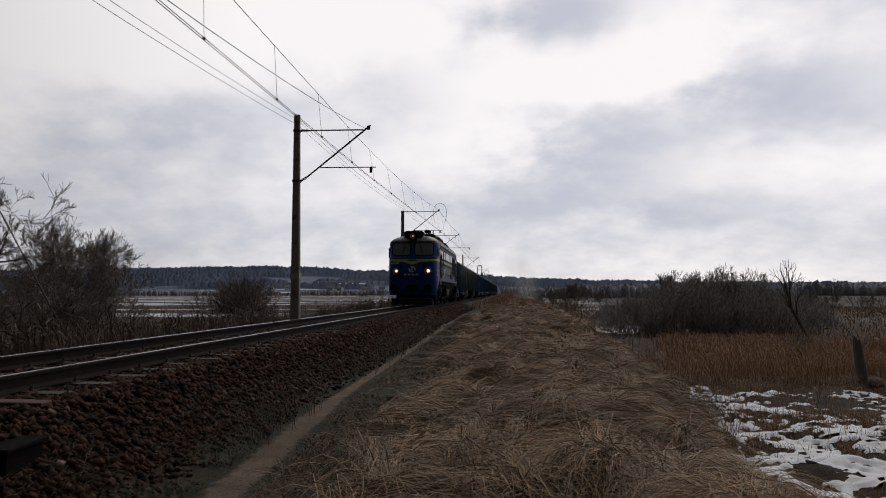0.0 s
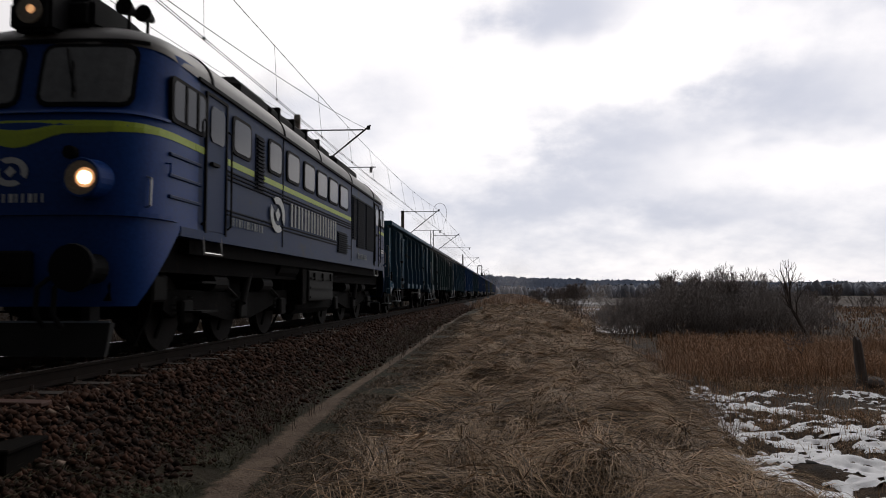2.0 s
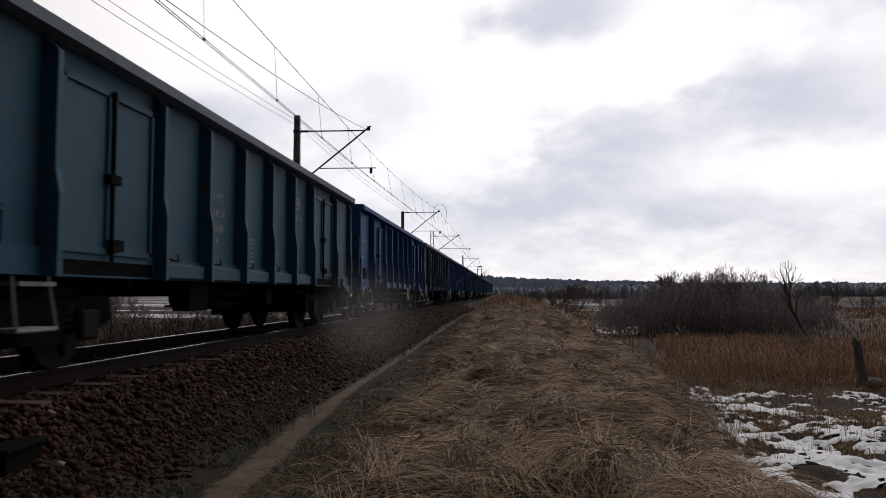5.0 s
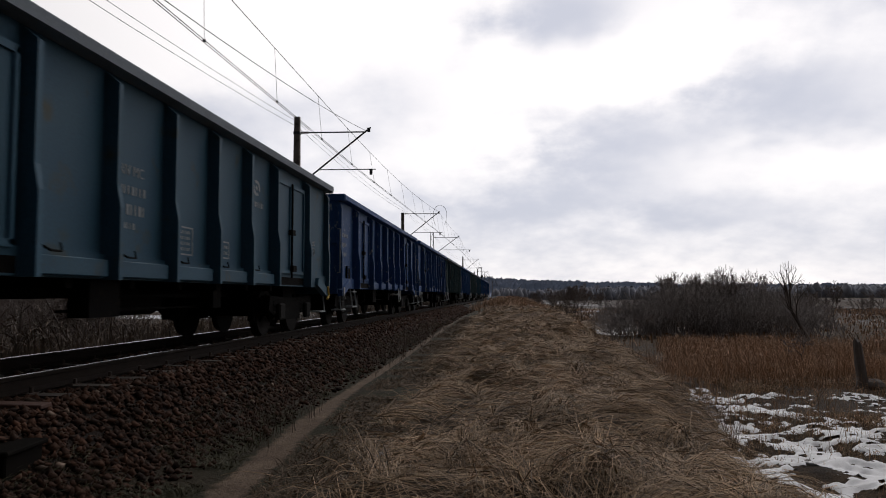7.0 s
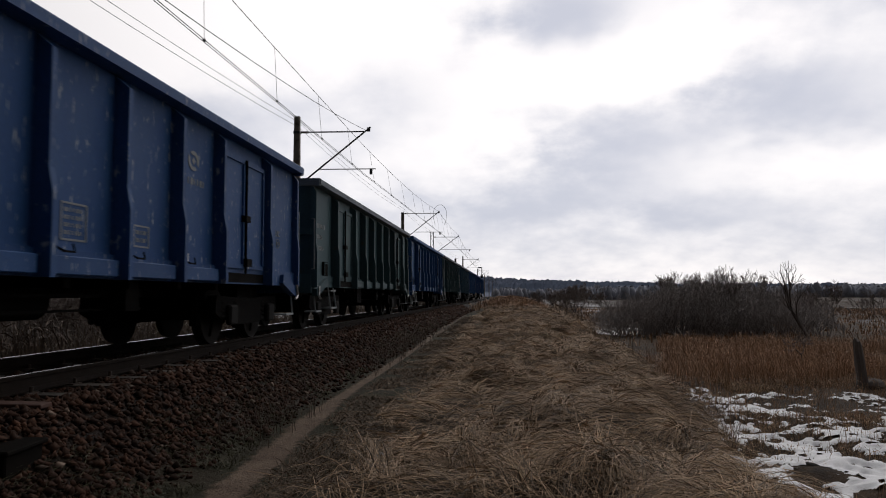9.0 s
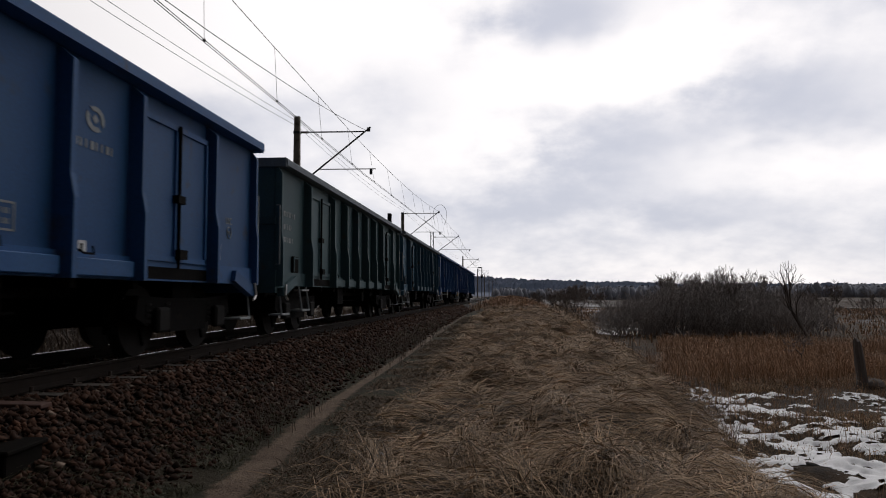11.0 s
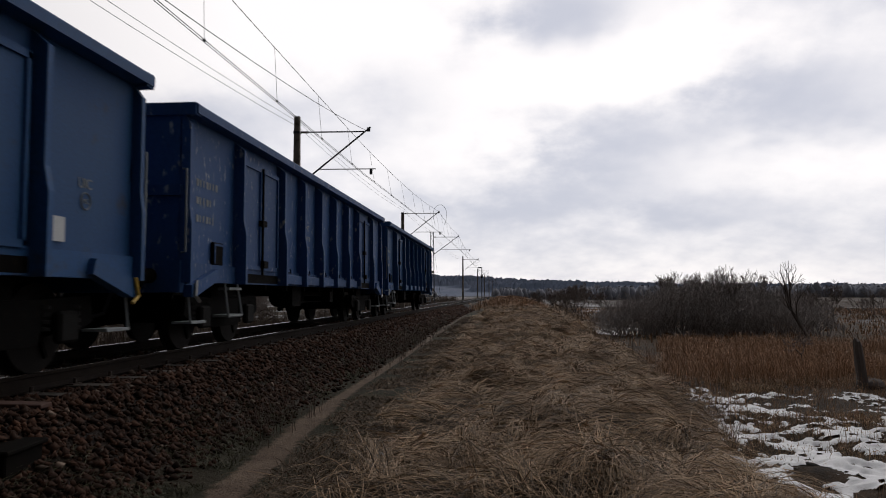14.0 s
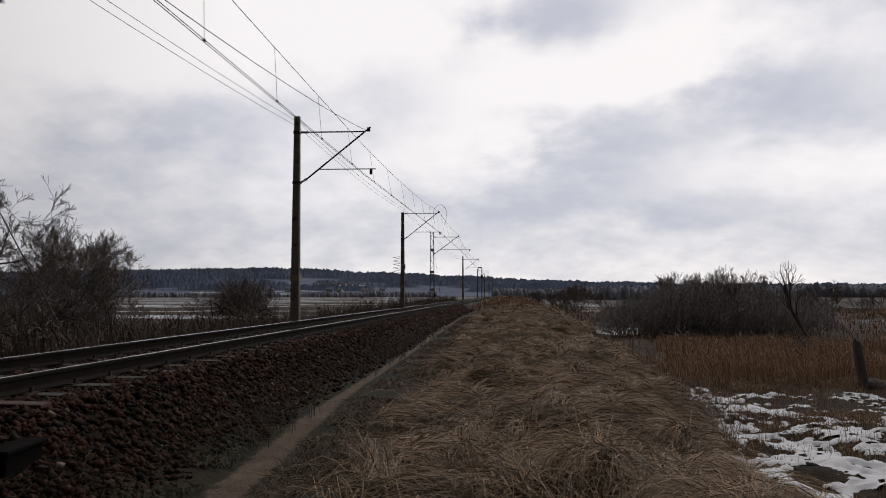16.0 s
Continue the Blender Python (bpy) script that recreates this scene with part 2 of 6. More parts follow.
# ---- builders ----
def part(name, bm, material, parent=None, label="", at=None):
    me = bpy.data.meshes.new(name)
    bm.to_mesh(me)
    bm.free()
    me.materials.append(M[material])
    ob = new(name, me)
    if parent is not None:
        ob.parent = parent
    if at is not None:
        ob.matrix_basis = at
    if label:
        tagged(ob, label)
    return ob


def mesh_part(name, verts, faces, material, parent=None, label=""):
    me = bpy.data.meshes.new(name)
    me.from_pydata(verts, [], faces)
    me.materials.append(M[material])
    ob = new(name, me)
    if parent is not None:
        ob.parent = parent
    if label:
        tagged(ob, label)
    return ob


def empty(name, label, category, group="", m=None):
    ob = new(name)
    ob.empty_display_size = 0.3
    tagged(ob, label, category, group)
    if m is not None:
        ob.matrix_basis = m
    return ob


def box(bm, x0, x1, y0, y1, z0, z1, bev=0.0):
    vs = [bm.verts.new((x, y, z)) for x in (x0, x1) for y in (y0, y1) for z in (z0, z1)]
    fs = [bm.faces.new([vs[i] for i in f]) for f in ((0, 1, 3, 2), (4, 6, 7, 5), (0, 4, 5, 1), (2, 3, 7, 6), (0, 2, 6, 4), (1, 5, 7, 3))]
    if bev:
        es = list({e for f in fs for e in f.edges})
        bmesh.ops.bevel(bm, geom=es, offset=bev, segments=1, affect="EDGES")
    return bm


def boxes(*dims, bev=0.0):
    bm = bmesh.new()
    for d in dims:
        box(bm, *d, bev=bev)
    return bm


def prism(bm, pts, axis, a, b):
    """Extrude a closed outline along an axis: 'x' takes (y, z), 'y' takes (x, z), 'z' takes (x, y)."""
    def at(p, t):
        return {"x": (t, p[0], p[1]), "y": (p[0], t, p[1]), "z": (p[0], p[1], t)}[axis]
    r0 = [bm.verts.new(at(p, a)) for p in pts]
    r1 = [bm.verts.new(at(p, b)) for p in pts]
    n = len(pts)
    for i in range(n):
        bm.faces.new((r0[i], r0[(i + 1) % n], r1[(i + 1) % n], r1[i]))
    bm.faces.new(r0[::-1])
    bm.faces.new(r1)
    return bm


def rod(bm, a, b, r, r2=None, sides=6):
    a, b = Vector(a), Vector(b)
    r2 = r if r2 is None else r2
    d = (b - a).normalized()
    u = d.orthogonal().normalized()
    w = d.cross(u)
    ra = [bm.verts.new(a + (u * math.cos(t) + w * math.sin(t)) * r) for t in [2 * math.pi * i / sides for i in range(sides)]]
    rb = [bm.verts.new(b + (u * math.cos(t) + w * math.sin(t)) * r2) for t in [2 * math.pi * i / sides for i in range(sides)]]
    for i in range(sides):
        bm.faces.new((ra[i], ra[(i + 1) % sides], rb[(i + 1) % sides], rb[i]))
    bm.faces.new(ra[::-1])
    bm.faces.new(rb)
    return bm


def path_rods(bm, pts, r, sides=6):
    """One bent tube through the points."""
    pts = [Vector(p) for p in pts]
    rings = []
    for i, p in enumerate(pts):
        d = (pts[min(i + 1, len(pts) - 1)] - pts[max(i - 1, 0)]).normalized()
        ref = Vector((0, 0, 1)) if abs(d.z) < 0.9 else Vector((1, 0, 0))
        if rings:
            ref = last
        u = (ref - d * ref.dot(d)).normalized()
        last = u
        w = d.cross(u)
        rings.append([bm.verts.new(p + (u * math.cos(t) + w * math.sin(t)) * r) for t in [2 * math.pi * k / sides for k in range(sides)]])
    for a, b in zip(rings[:-1], rings[1:]):
        for k in range(sides):
            bm.faces.new((a[k], a[(k + 1) % sides], b[(k + 1) % sides], b[k]))
    bm.faces.new(rings[0][::-1])
    bm.faces.new(rings[-1])
    return bm


def ring(bm, c, R, r, axis="x", n=20, sides=5):
    pts = []
    for i in range(n + 1):
        t = 2 * math.pi * i / n
        o = {"x": (0, math.cos(t) * R, math.sin(t) * R), "y": (math.cos(t) * R, 0, math.sin(t) * R)}[axis]
        pts.append(Vector(c) + Vector(o))
    return path_rods(bm, pts, r, sides)


def smooth01(a, b, x):
    t = np.clip((np.asarray(x, float) - a) / (b - a), 0, 1)
    return t * t * (3 - 2 * t)


def tubes(segs, sides=4):
    """Tapered tubes from rows (start xyz, end xyz, r0, r1): verts and faces."""
    s = np.asarray(segs, float)
    a, b, r0, r1 = s[:, 0:3], s[:, 3:6], s[:, 6], s[:, 7]
    d = b - a
    d /= np.linalg.norm(d, axis=1)[:, None] + 1e-9
    up = np.where(np.abs(d[:, 2:3]) > 0.9, np.array([[1.0, 0, 0]]), np.array([[0, 0, 1.0]]))
    u = np.cross(d, up)
    u /= np.linalg.norm(u, axis=1)[:, None] + 1e-9
    w = np.cross(d, u)
    n = len(s)
    verts = np.zeros((n, 2 * sides, 3))
    for i in range(sides):
        t = 2 * math.pi * i / sides
        o = u * math.cos(t) + w * math.sin(t)
        verts[:, i] = a + o * r0[:, None]
        verts[:, sides + i] = b + o * r1[:, None]
    base = np.arange(n)[:, None] * 2 * sides
    faces = np.concatenate([base + np.array([[i, (i + 1) % sides, sides + (i + 1) % sides, sides + i]]) for i in range(sides)], 0)
    return verts.reshape(-1, 3), faces


def np_mesh(name, verts, faces, material, parent=None, label="", mode="quad"):
    me = bpy.data.meshes.new(name)
    verts, faces = np.asarray(verts, np.float32), np.asarray(faces, np.int32)
    k = faces.shape[1]
    me.vertices.add(len(verts))
    me.vertices.foreach_set("co", verts.ravel())
    me.loops.add(faces.size)
    me.loops.foreach_set("vertex_index", faces.ravel())
    me.polygons.add(len(faces))
    me.polygons.foreach_set("loop_start", np.arange(0, faces.size, k, dtype=np.int32))
    me.polygons.foreach_set("loop_total", np.full(len(faces), k, np.int32))
    me.update(calc_edges=True)
    me.materials.append(M[material] if isinstance(material, str) else material)
    ob = new(name, me)
    if parent is not None:
        ob.parent = parent
    if label:
        tagged(ob, label)
    return ob


# ---- ground ----
def lattice_noise(x, y, scale, seed):
    """Smooth value noise on arrays."""
    x, y = np.asarray(x, float) / scale, np.asarray(y, float) / scale
    xi, yi = np.floor(x), np.floor(y)
    fx, fy = x - xi, y - yi
    fx, fy = fx * fx * (3 - 2 * fx), fy * fy * (3 - 2 * fy)

    def h(a, b):
        v = np.sin(a * 127.1 + b * 311.7 + seed * 74.7) * 43758.5453
        return v - np.floor(v)
    return (h(xi, yi) * (1 - fx) + h(xi + 1, yi) * fx) * (1 - fy) + (h(xi, yi + 1) * (1 - fx) + h(xi + 1, yi + 1) * fx) * fy


def shelf(y):
    """Level of the grassy shelf beside the track."""
    return -0.87 + 0.30 * smooth01(8, 50, y) + 0.12 * smooth01(50, 160, y)


def path_x(y):
    return np.interp(y, [3, 6.2, 7.8, 9.5, 12, 17, 25, 40, 80], [3.45, 3.14, 3.04, 2.94, 2.83, 2.81, 2.72, 2.68, 2.6]) + 0.02 * np.sin(np.asarray(y) * 1.1)


def path_half(y):
    """Spread of the worn path: wide near the camera, narrowing along the line."""
    return 0.20 - 0.07 * smooth01(8, 13.5, y)


def height(x, y):
    x, y = np.asarray(x, float), np.asarray(y, float)
    s = shelf(y)
    bed = -0.205
    # right flank: ballast slope, shelf, bank, marsh
    z = bed + (s - bed) * smooth01(1.45, 2.45, x) ** 0.9
    hump = (lattice_noise(x, y, 1.2, 1) - 0.5) * 0.40 + (lattice_noise(x, y, 0.5, 2) - 0.5) * 0.20
    z = z + hump * smooth01(3.6, 4.4, x) * (1 - smooth01(10, 14, x))
    z = z + 0.10 * smooth01(4.2, 6.5, x) * (1 - smooth01(6.6, 7.8, x))
    z = z - 0.035 * np.exp(-((x - path_x(y)) / path_half(y)) ** 2)
    crest = np.interp(y, [5, 11, 16, 45], [7.35, 7.3, 7.8, 9.0]) + (lattice_noise(y, y * 0, 2.5, 8) - 0.5) * 0.3
    z = z + (-2.25 - s) * smooth01(crest, crest + 1.9, x)
    z = z + ((lattice_noise(x, y, 2.3, 4) - 0.5) * 0.16 + (lattice_noise(x, y, 0.7, 5) - 0.5) * 0.14) * smooth01(10, 12, x) * (1 - smooth01(60, 200, x))
    # left flank
    zl = bed + (-0.62 - bed) * smooth01(1.55, 2.6, -x) + (-2.3 + 0.62) * smooth01(4.2, 9.5, -x)
    zl = zl + (lattice_noise(x, y, 2.0, 6) - 0.5) * 0.2 * smooth01(3, 5, -x) * (1 - smooth01(60, 200, -x))
    z = np.where(x > 0, z, zl)
    return z


def axis_steps(lo, hi, fine, far, growth=1.13):
    mid = list(np.arange(lo, hi + 1e-6, fine))
    out, st, v = [], fine, hi
    while v < far:
        st *= growth
        v += st
        out.append(v)
    neg, st, v = [], fine, lo
    while v > -far:
        st *= growth
        v -= st
        neg.append(v)
    return np.array(neg[::-1] + mid + out)


def ground_material():
    m = bpy.data.materials.new("embankment_and_marsh")
    m.use_nodes = True
    nt = m.node_tree
    L = nt.links.new
    b = nt.nodes["Principled BSDF"]
    tc = nt.nodes.new("ShaderNodeTexCoord").outputs["Object"]

    def ns(s, d=5, r=0.6, stretch=None):
        n = nt.nodes.new("ShaderNodeTexNoise")
        n.inputs["Scale"].default_value, n.inputs["Detail"].default_value, n.inputs["Roughness"].default_value = s, d, r
        v = tc
        if stretch:
            mp = nt.nodes.new("ShaderNodeMapping")
            mp.inputs["Scale"].default_value = stretch
            L(tc, mp.inputs[0])
            v = mp.outputs[0]
        L(v, n.inputs["Vector"])
        return n.outputs[0]

    def rng(v, a, c):
        n = nt.nodes.new("ShaderNodeMapRange")
        L(v, n.inputs[0])
        n.inputs[1].default_value, n.inputs[2].default_value = a, c
        return n.outputs[0]

    def mixc(f, a, c):
        x = nt.nodes.new("ShaderNodeMix")
        x.data_type = "RGBA"
        for i, v in ((0, f), (6, a), (7, c)):
            if isinstance(v, tuple):
                x.inputs[i].default_value = (*v, 1)
            elif isinstance(v, (int, float)):
                x.inputs[i].default_value = v
            else:
                L(v, x.inputs[i])
        return x.outputs[2]

    def mth(op, a, c):
        n = nt.nodes.new("ShaderNodeMath")
        n.operation = op
        for i, v in enumerate((a, c)):
            if isinstance(v, (int, float)):
                n.inputs[i].default_value = v
            else:
                L(v, n.inputs[i])
        return n.outputs[0]

    def attr(name):
        n = nt.nodes.new("ShaderNodeAttribute")
        n.attribute_name = name
        return n.outputs["Fac"]

    grass = mixc(rng(ns(1.1), 0.35, 0.65), (0.075, 0.050, 0.030), (0.038, 0.027, 0.017))
    grass = mixc(rng(ns(28, 4, 0.7), 0.4, 0.7), grass, (0.03, 0.021, 0.013))
    turf = mixc(rng(ns(3.0), 0.4, 0.6), (0.028, 0.027, 0.011), (0.038, 0.027, 0.014))
    turf = mixc(rng(ns(40, 4), 0.45, 0.7), turf, (0.03, 0.028, 0.016))
    sand = mixc(rng(ns(2.5), 0.35, 0.65), (0.23, 0.165, 0.118), (0.15, 0.105, 0.075))
    sand = mixc(rng(ns(45, 4), 0.45, 0.75), sand, (0.07, 0.052, 0.036))
    grav = mixc(rng(ns(9, 4), 0.35, 0.65), (0.028, 0.017, 0.012), (0.012, 0.009, 0.007))
    marsh = mixc(rng(ns(0.35), 0.35, 0.65), (0.075, 0.044, 0.022), (0.034, 0.021, 0.012))
    marsh = mixc(rng(ns(6, 5), 0.45, 0.7), marsh, (0.018, 0.013, 0.009))
    c = mixc(attr("turf"), grass, turf)
    edge = mth("ADD", attr("track_path"), mth("MULTIPLY", mth("SUBTRACT", ns(7), 0.5), 0.7))
    c = mixc(rng(edge, 0.42, 0.62), c, sand)
    c = mixc(attr("gravel"), c, grav)
    c = mixc(attr("marsh"), c, marsh)
    # Mixes pale grey strips into the far flats.
    pale_strips = mth("MULTIPLY", attr("pale_strips"), rng(ns(0.05, 4, 0.6, (0.22, 1.4, 1)), 0.53, 0.57))
    c = mixc(pale_strips, c, (0.66, 0.67, 0.70))
    L(c, b.inputs["Base Color"])
    b.inputs["Roughness"].default_value = 0.9
    b.inputs["Specular IOR Level"].default_value = 0.2
    bp = nt.nodes.new("ShaderNodeBump")
    bp.inputs["Strength"].default_value, bp.inputs["Distance"].default_value = 0.9, 0.06
    L(ns(22, 6, 0.7), bp.inputs["Height"])
    L(bp.outputs[0], b.inputs["Normal"])
    return m


def ground():
    xs = axis_steps(-10, 15, 0.2, 4300, 1.12)
    ys = axis_steps(3, 62, 0.25, 4300, 1.10)
    X, Y = np.meshgrid(xs, ys)
    Z = height(X, Y)
    nx, ny = len(xs), len(ys)
    idx = np.arange(nx * ny).reshape(ny, nx)
    faces = np.stack([idx[:-1, :-1], idx[:-1, 1:], idx[1:, 1:], idx[1:, :-1]], -1).reshape(-1, 4)
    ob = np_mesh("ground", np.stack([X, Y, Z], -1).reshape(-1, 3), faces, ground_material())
    x, y = X.ravel(), Y.ravel()
    zones = {"track_path": np.exp(-((x - path_x(y)) / path_half(y)) ** 2) * smooth01(-20, -5, y),
             "turf": smooth01(2.1, 2.45, x) * (1 - smooth01(3.9, 4.9, x)),
             "gravel": (1 - smooth01(2.1, 2.45, x)) * smooth01(-3.4, -2.6, x),
             "marsh": smooth01(9.2, 10.3, x) + smooth01(5, 9, -x),
             "pale_strips": smooth01(12, 30, x) * (1 - 0.8 * smooth01(24, 36, x)) * smooth01(60, 90, y) * (1 - smooth01(300, 700, y)) + smooth01(15, 40, -x) * smooth01(40, 90, y) * (1 - smooth01(600, 1000, y))}
    for k, v in zones.items():
        a = ob.data.attributes.new(k, "FLOAT", "POINT")
        a.data.foreach_set("value", np.asarray(v, np.float32))
    for p in ob.data.polygons:
        p.use_smooth = True
    tagged(ob, "railway embankment with dry grass shelf and marsh", "ground", kind="structure")
    return ob


ground()


# ---- track ----
def rail(x):
    prof = [(-0.072, -0.172), (0.072, -0.172), (0.072, -0.16), (0.012, -0.13), (0.012, -0.045), (0.036, -0.035), (0.036, -0.006), (0.028, 0.0),
            (-0.028, 0.0), (-0.036, -0.006), (-0.036, -0.035), (-0.012, -0.045), (-0.012, -0.13), (-0.072, -0.16)]
    r = empty("rail", "rusty steel rail with a polished running surface", "rail", "rails", pose(x, 0, 0))
    bm = bmesh.new()
    prism(bm, prof, "y", -60, 700)
    part("rail_body", bm, "rail", r)
    part("running_surface", boxes((-0.030 if x > 0 else -0.034, 0.014 if x > 0 else 0.034, -60, 700, -0.010, 0.003)), "rail_top", r, "polished steel running surface")


rail(-0.7525)
rail(0.7525)


# ---- overhead line ----
def insulator(bm, a, b):
    a, b = Vector(a), Vector(b)
    n = 5
    rod(bm, a, b, 0.02, sides=6)
    for i in range(n):
        c = a.lerp(b, (i + 0.5) / n)
        d = (b - a).normalized() * 0.018
        rod(bm, c - d, c + d, 0.055, sides=8)


def cantilever(m, top, low, reg, tip_x=2.95, reach=3.25):
    """Bracket from the mast at the local origin: top tube, stay and registration arm."""
    part("top_tube", rod(bmesh.new(), (0.45, 0, top), (tip_x - 0.2, 0, top - 0.02), 0.028), "steel", m)
    bm = bmesh.new()
    insulator(bm, (0.15, 0, top), (0.48, 0, top))
    part("top_insulator", bm, "glass_ins", m, "brown ribbed insulator")
    bm = bmesh.new()
    insulator(bm, (0.15, 0, low), (0.42, 0, low + 0.16))
    part("stay_insulator", bm, "glass_ins", m, "brown ribbed insulator")
    part("stay_tube", rod(bmesh.new(), (0.40, 0, low + 0.14), (tip_x + 0.08, 0, top + 0.16), 0.034), "steel", m)
    part("registration_arm", rod(bmesh.new(), (0.95, 0, reg), (reach, 0, reg - 0.02), 0.02), "steel", m)
    part("steady_clamp", boxes((reach - 0.25, reach - 0.15, -0.03, 0.03, reg - 0.24, reg - 0.0)), "steel", m)
    part("suspension_clamp", boxes((tip_x - 0.06, tip_x + 0.06, -0.04, 0.04, top - 0.02, top + 0.14)), "steel", m)


def concrete_mast(y, h=8.03, sign=False):
    m = empty("catenary_mast", "tapered brown-grey concrete catenary mast with a tubular bracket", "catenary mast", "catenary masts", pose(-2.95, y, -0.75))
    hh = h + 0.75
    bm = bmesh.new()
    a, b = 0.185, 0.115
    v0 = [bm.verts.new((sx * a, sy * a * 0.8, 0)) for sx, sy in ((-1, -1), (1, -1), (1, 1), (-1, 1))]
    v1 = [bm.verts.new((sx * b, sy * b * 0.8, hh)) for sx, sy in ((-1, -1), (1, -1), (1, 1), (-1, 1))]
    for i in range(4):
        bm.faces.new((v0[i], v0[(i + 1) % 4], v1[(i + 1) % 4], v1[i]))
    bm.faces.new(v1)
    bmesh.ops.bevel(bm, geom=[e for e in bm.edges if abs(e.verts[0].co.z - e.verts[1].co.z) > 1], offset=0.03, segments=1, affect="EDGES")
    part("shaft", bm, "concrete", m)
    part("painted_band", boxes((-0.183, 0.183, -0.152, 0.152, 2.08, 2.33)), "paint_band", m, "pale painted band")
    for z in (8.12, 6.06):
        w = 0.185 - 0.07 * z / hh + 0.012
        part("bracket_collar", boxes((-w, w, -w * 0.85, w * 0.85, z - 0.05, z + 0.05)), "steel", m, "dark steel collar")
    part("footing", boxes((-0.3, 0.3, -0.3, 0.3, -0.3, 0.06), bev=0.03), "concrete", m)
    cantilever(m, 8.13, 6.06, 6.6)
    if sign:
        part("section_sign", boxes((-0.1, 0.26, -0.24, -0.20, 3.55, 3.98)), "white", m, "white numbered plate")
        part("section_mark", boxes((0.03, 0.13, -0.245, -0.239, 3.66, 3.88)), "black", m)
        bm = bmesh.new()
        for k in range(5):
            path_rods(bm, [(-0.2, -0.1, 3.3 + k * 0.28), (-0.75, -0.15, 3.42 + k * 0.28), (-0.25, 0.1, 3.5 + k * 0.28)], 0.018, 4)
        part("climbing_guard", bm, "steel", m, "spiked steel climbing guard")
    return m


def lattice_mast(y, h=7.83):
    m = empty("lattice_mast", "pale steel lattice anchor mast of the overhead line", "catenary mast", "catenary masts", pose(-2.95, y, -0.75))
    hh = h + 0.75
    for sx in (-1, 1):
        bm = bmesh.new()
        rod(bm, (sx * 0.26, 0, 0), (sx * 0.15, 0, hh), 0.055, 0.05, sides=4)
        part("leg", bm, "steel", m)
    bm = bmesh.new()
    n = 14
    for i in range(n):
        z0, z1 = hh * i / n, hh * (i + 1) / n
        s = -1 if i % 2 else 1
        rod(bm, (s * (0.26 - 0.11 * i / n), 0, z0), (-s * (0.26 - 0.11 * (i + 1) / n), 0, z1), 0.022, sides=4)
    part("lacing", bm, "steel", m)
    for z in (1.9, 3.9, 6.4):
        part("plate", boxes((-0.2, 0.2, -0.03, 0.03, z, z + 0.3)), "paint_band", m, "pale plate")
    part("guy_wire", rod(bmesh.new(), (0.1, 0, 7.6), (0.5, 6.5, 0.0), 0.012, sides=4), "wire", m)
    cantilever(m, 8.0, 6.06, 6.6, 3.0, 4.4)
    return m


MASTS = [-33, 28.4, 58.0, 80.9, 136.6, 202.9, 262, 325, 390]
for i, y in enumerate(MASTS):
    if i == 3:
        lattice_mast(y)
    else:
        concrete_mast(y, 7.46 if i == 2 else 8.03, sign=(i == 2))


STAGGER = [-0.22, -0.22, 0.25, 0.35, -0.25, 0.25, -0.25, 0.25, -0.25]


def sag(a, b, drop, n=14):
    a, b = Vector(a), Vector(b)
    return [a.lerp(b, t / n) - Vector((0, 0, drop * 4 * (t / n) * (1 - t / n))) for t in range(n + 1)]


def overhead_wires():
    for i in range(len(MASTS) - 1):
        y0, y1 = MASTS[i], MASTS[i + 1]
        s0, s1 = STAGGER[i], STAGGER[i + 1]
        span = y1 - y0
        drop = 1.22 * (span / 62) ** 2
        xa, za, xb, zb = ((0.3, 7.8, -0.4, 7.0), (-0.4, 7.0, 0.0, 7.52))[i] if i < 2 else (0.0, 7.52, 0.0, 7.52)
        drop = 0.2 if i == 0 else drop
        mes = sag((xa, y0, za), (xb, y1, zb), drop)
        w = tagged(part("messenger_wire", path_rods(bmesh.new(), mes, 0.011, 4), "wire"), "dark stranded messenger wire strung between masts", "overhead wire", "overhead wires")
        con = [Vector((s0 + (s1 - s0) * t / 14 + dx, y0 + span * t / 14, 5.63)) for dx in (0,) for t in range(15)]
        tagged(part("contact_wire", path_rods(bmesh.new(), con, 0.010, 4), "wire"), "dark copper contact wire above the track", "overhead wire", "overhead wires")
        con = [p + Vector((0.06, 0, 0)) for p in con]
        tagged(part("contact_wire", path_rods(bmesh.new(), con, 0.010, 4), "wire"), "dark copper contact wire above the track", "overhead wire", "overhead wires")
        n = max(3, int(span / 4.1))
        for k in range(n):
            t = (k + 0.5) / n
            zt = za + (zb - za) * t - drop * 4 * t * (1 - t)
            xc = s0 + (s1 - s0) * t + 0.03
            d = rod(bmesh.new(), (xa + (xb - xa) * t, y0 + span * t, zt), (xc, y0 + span * t, 5.63), 0.006, sides=3)
            box(d, xc - 0.025, xc + 0.025, y0 + span * t - 0.02, y0 + span * t + 0.02, 5.62, 5.67)
            tagged(part("dropper_wire", d, "wire"), "thin vertical dropper wire of the overhead line", "dropper wire", "dropper wires")


overhead_wires()


def feeder_wires():
    """Two bare conductors on the field side of the masts."""
    for za, zb, drop in ((7.62, 7.80, 1.0), (7.72, 7.60, 1.15)):
        for i in range(len(MASTS) - 1):
            y0, y1 = MASTS[i], MASTS[i + 1]
            pts = sag((-2.9, y0, za if i == 0 else zb), (-2.9, y1, zb), drop * ((y1 - y0) / 61.4) ** 2)
            tagged(part("feeder_wire", path_rods(bmesh.new(), pts, 0.008, 4), "wire"), "dark bare feeder wire along the mast heads", "overhead wire", "overhead wires")


feeder_wires()
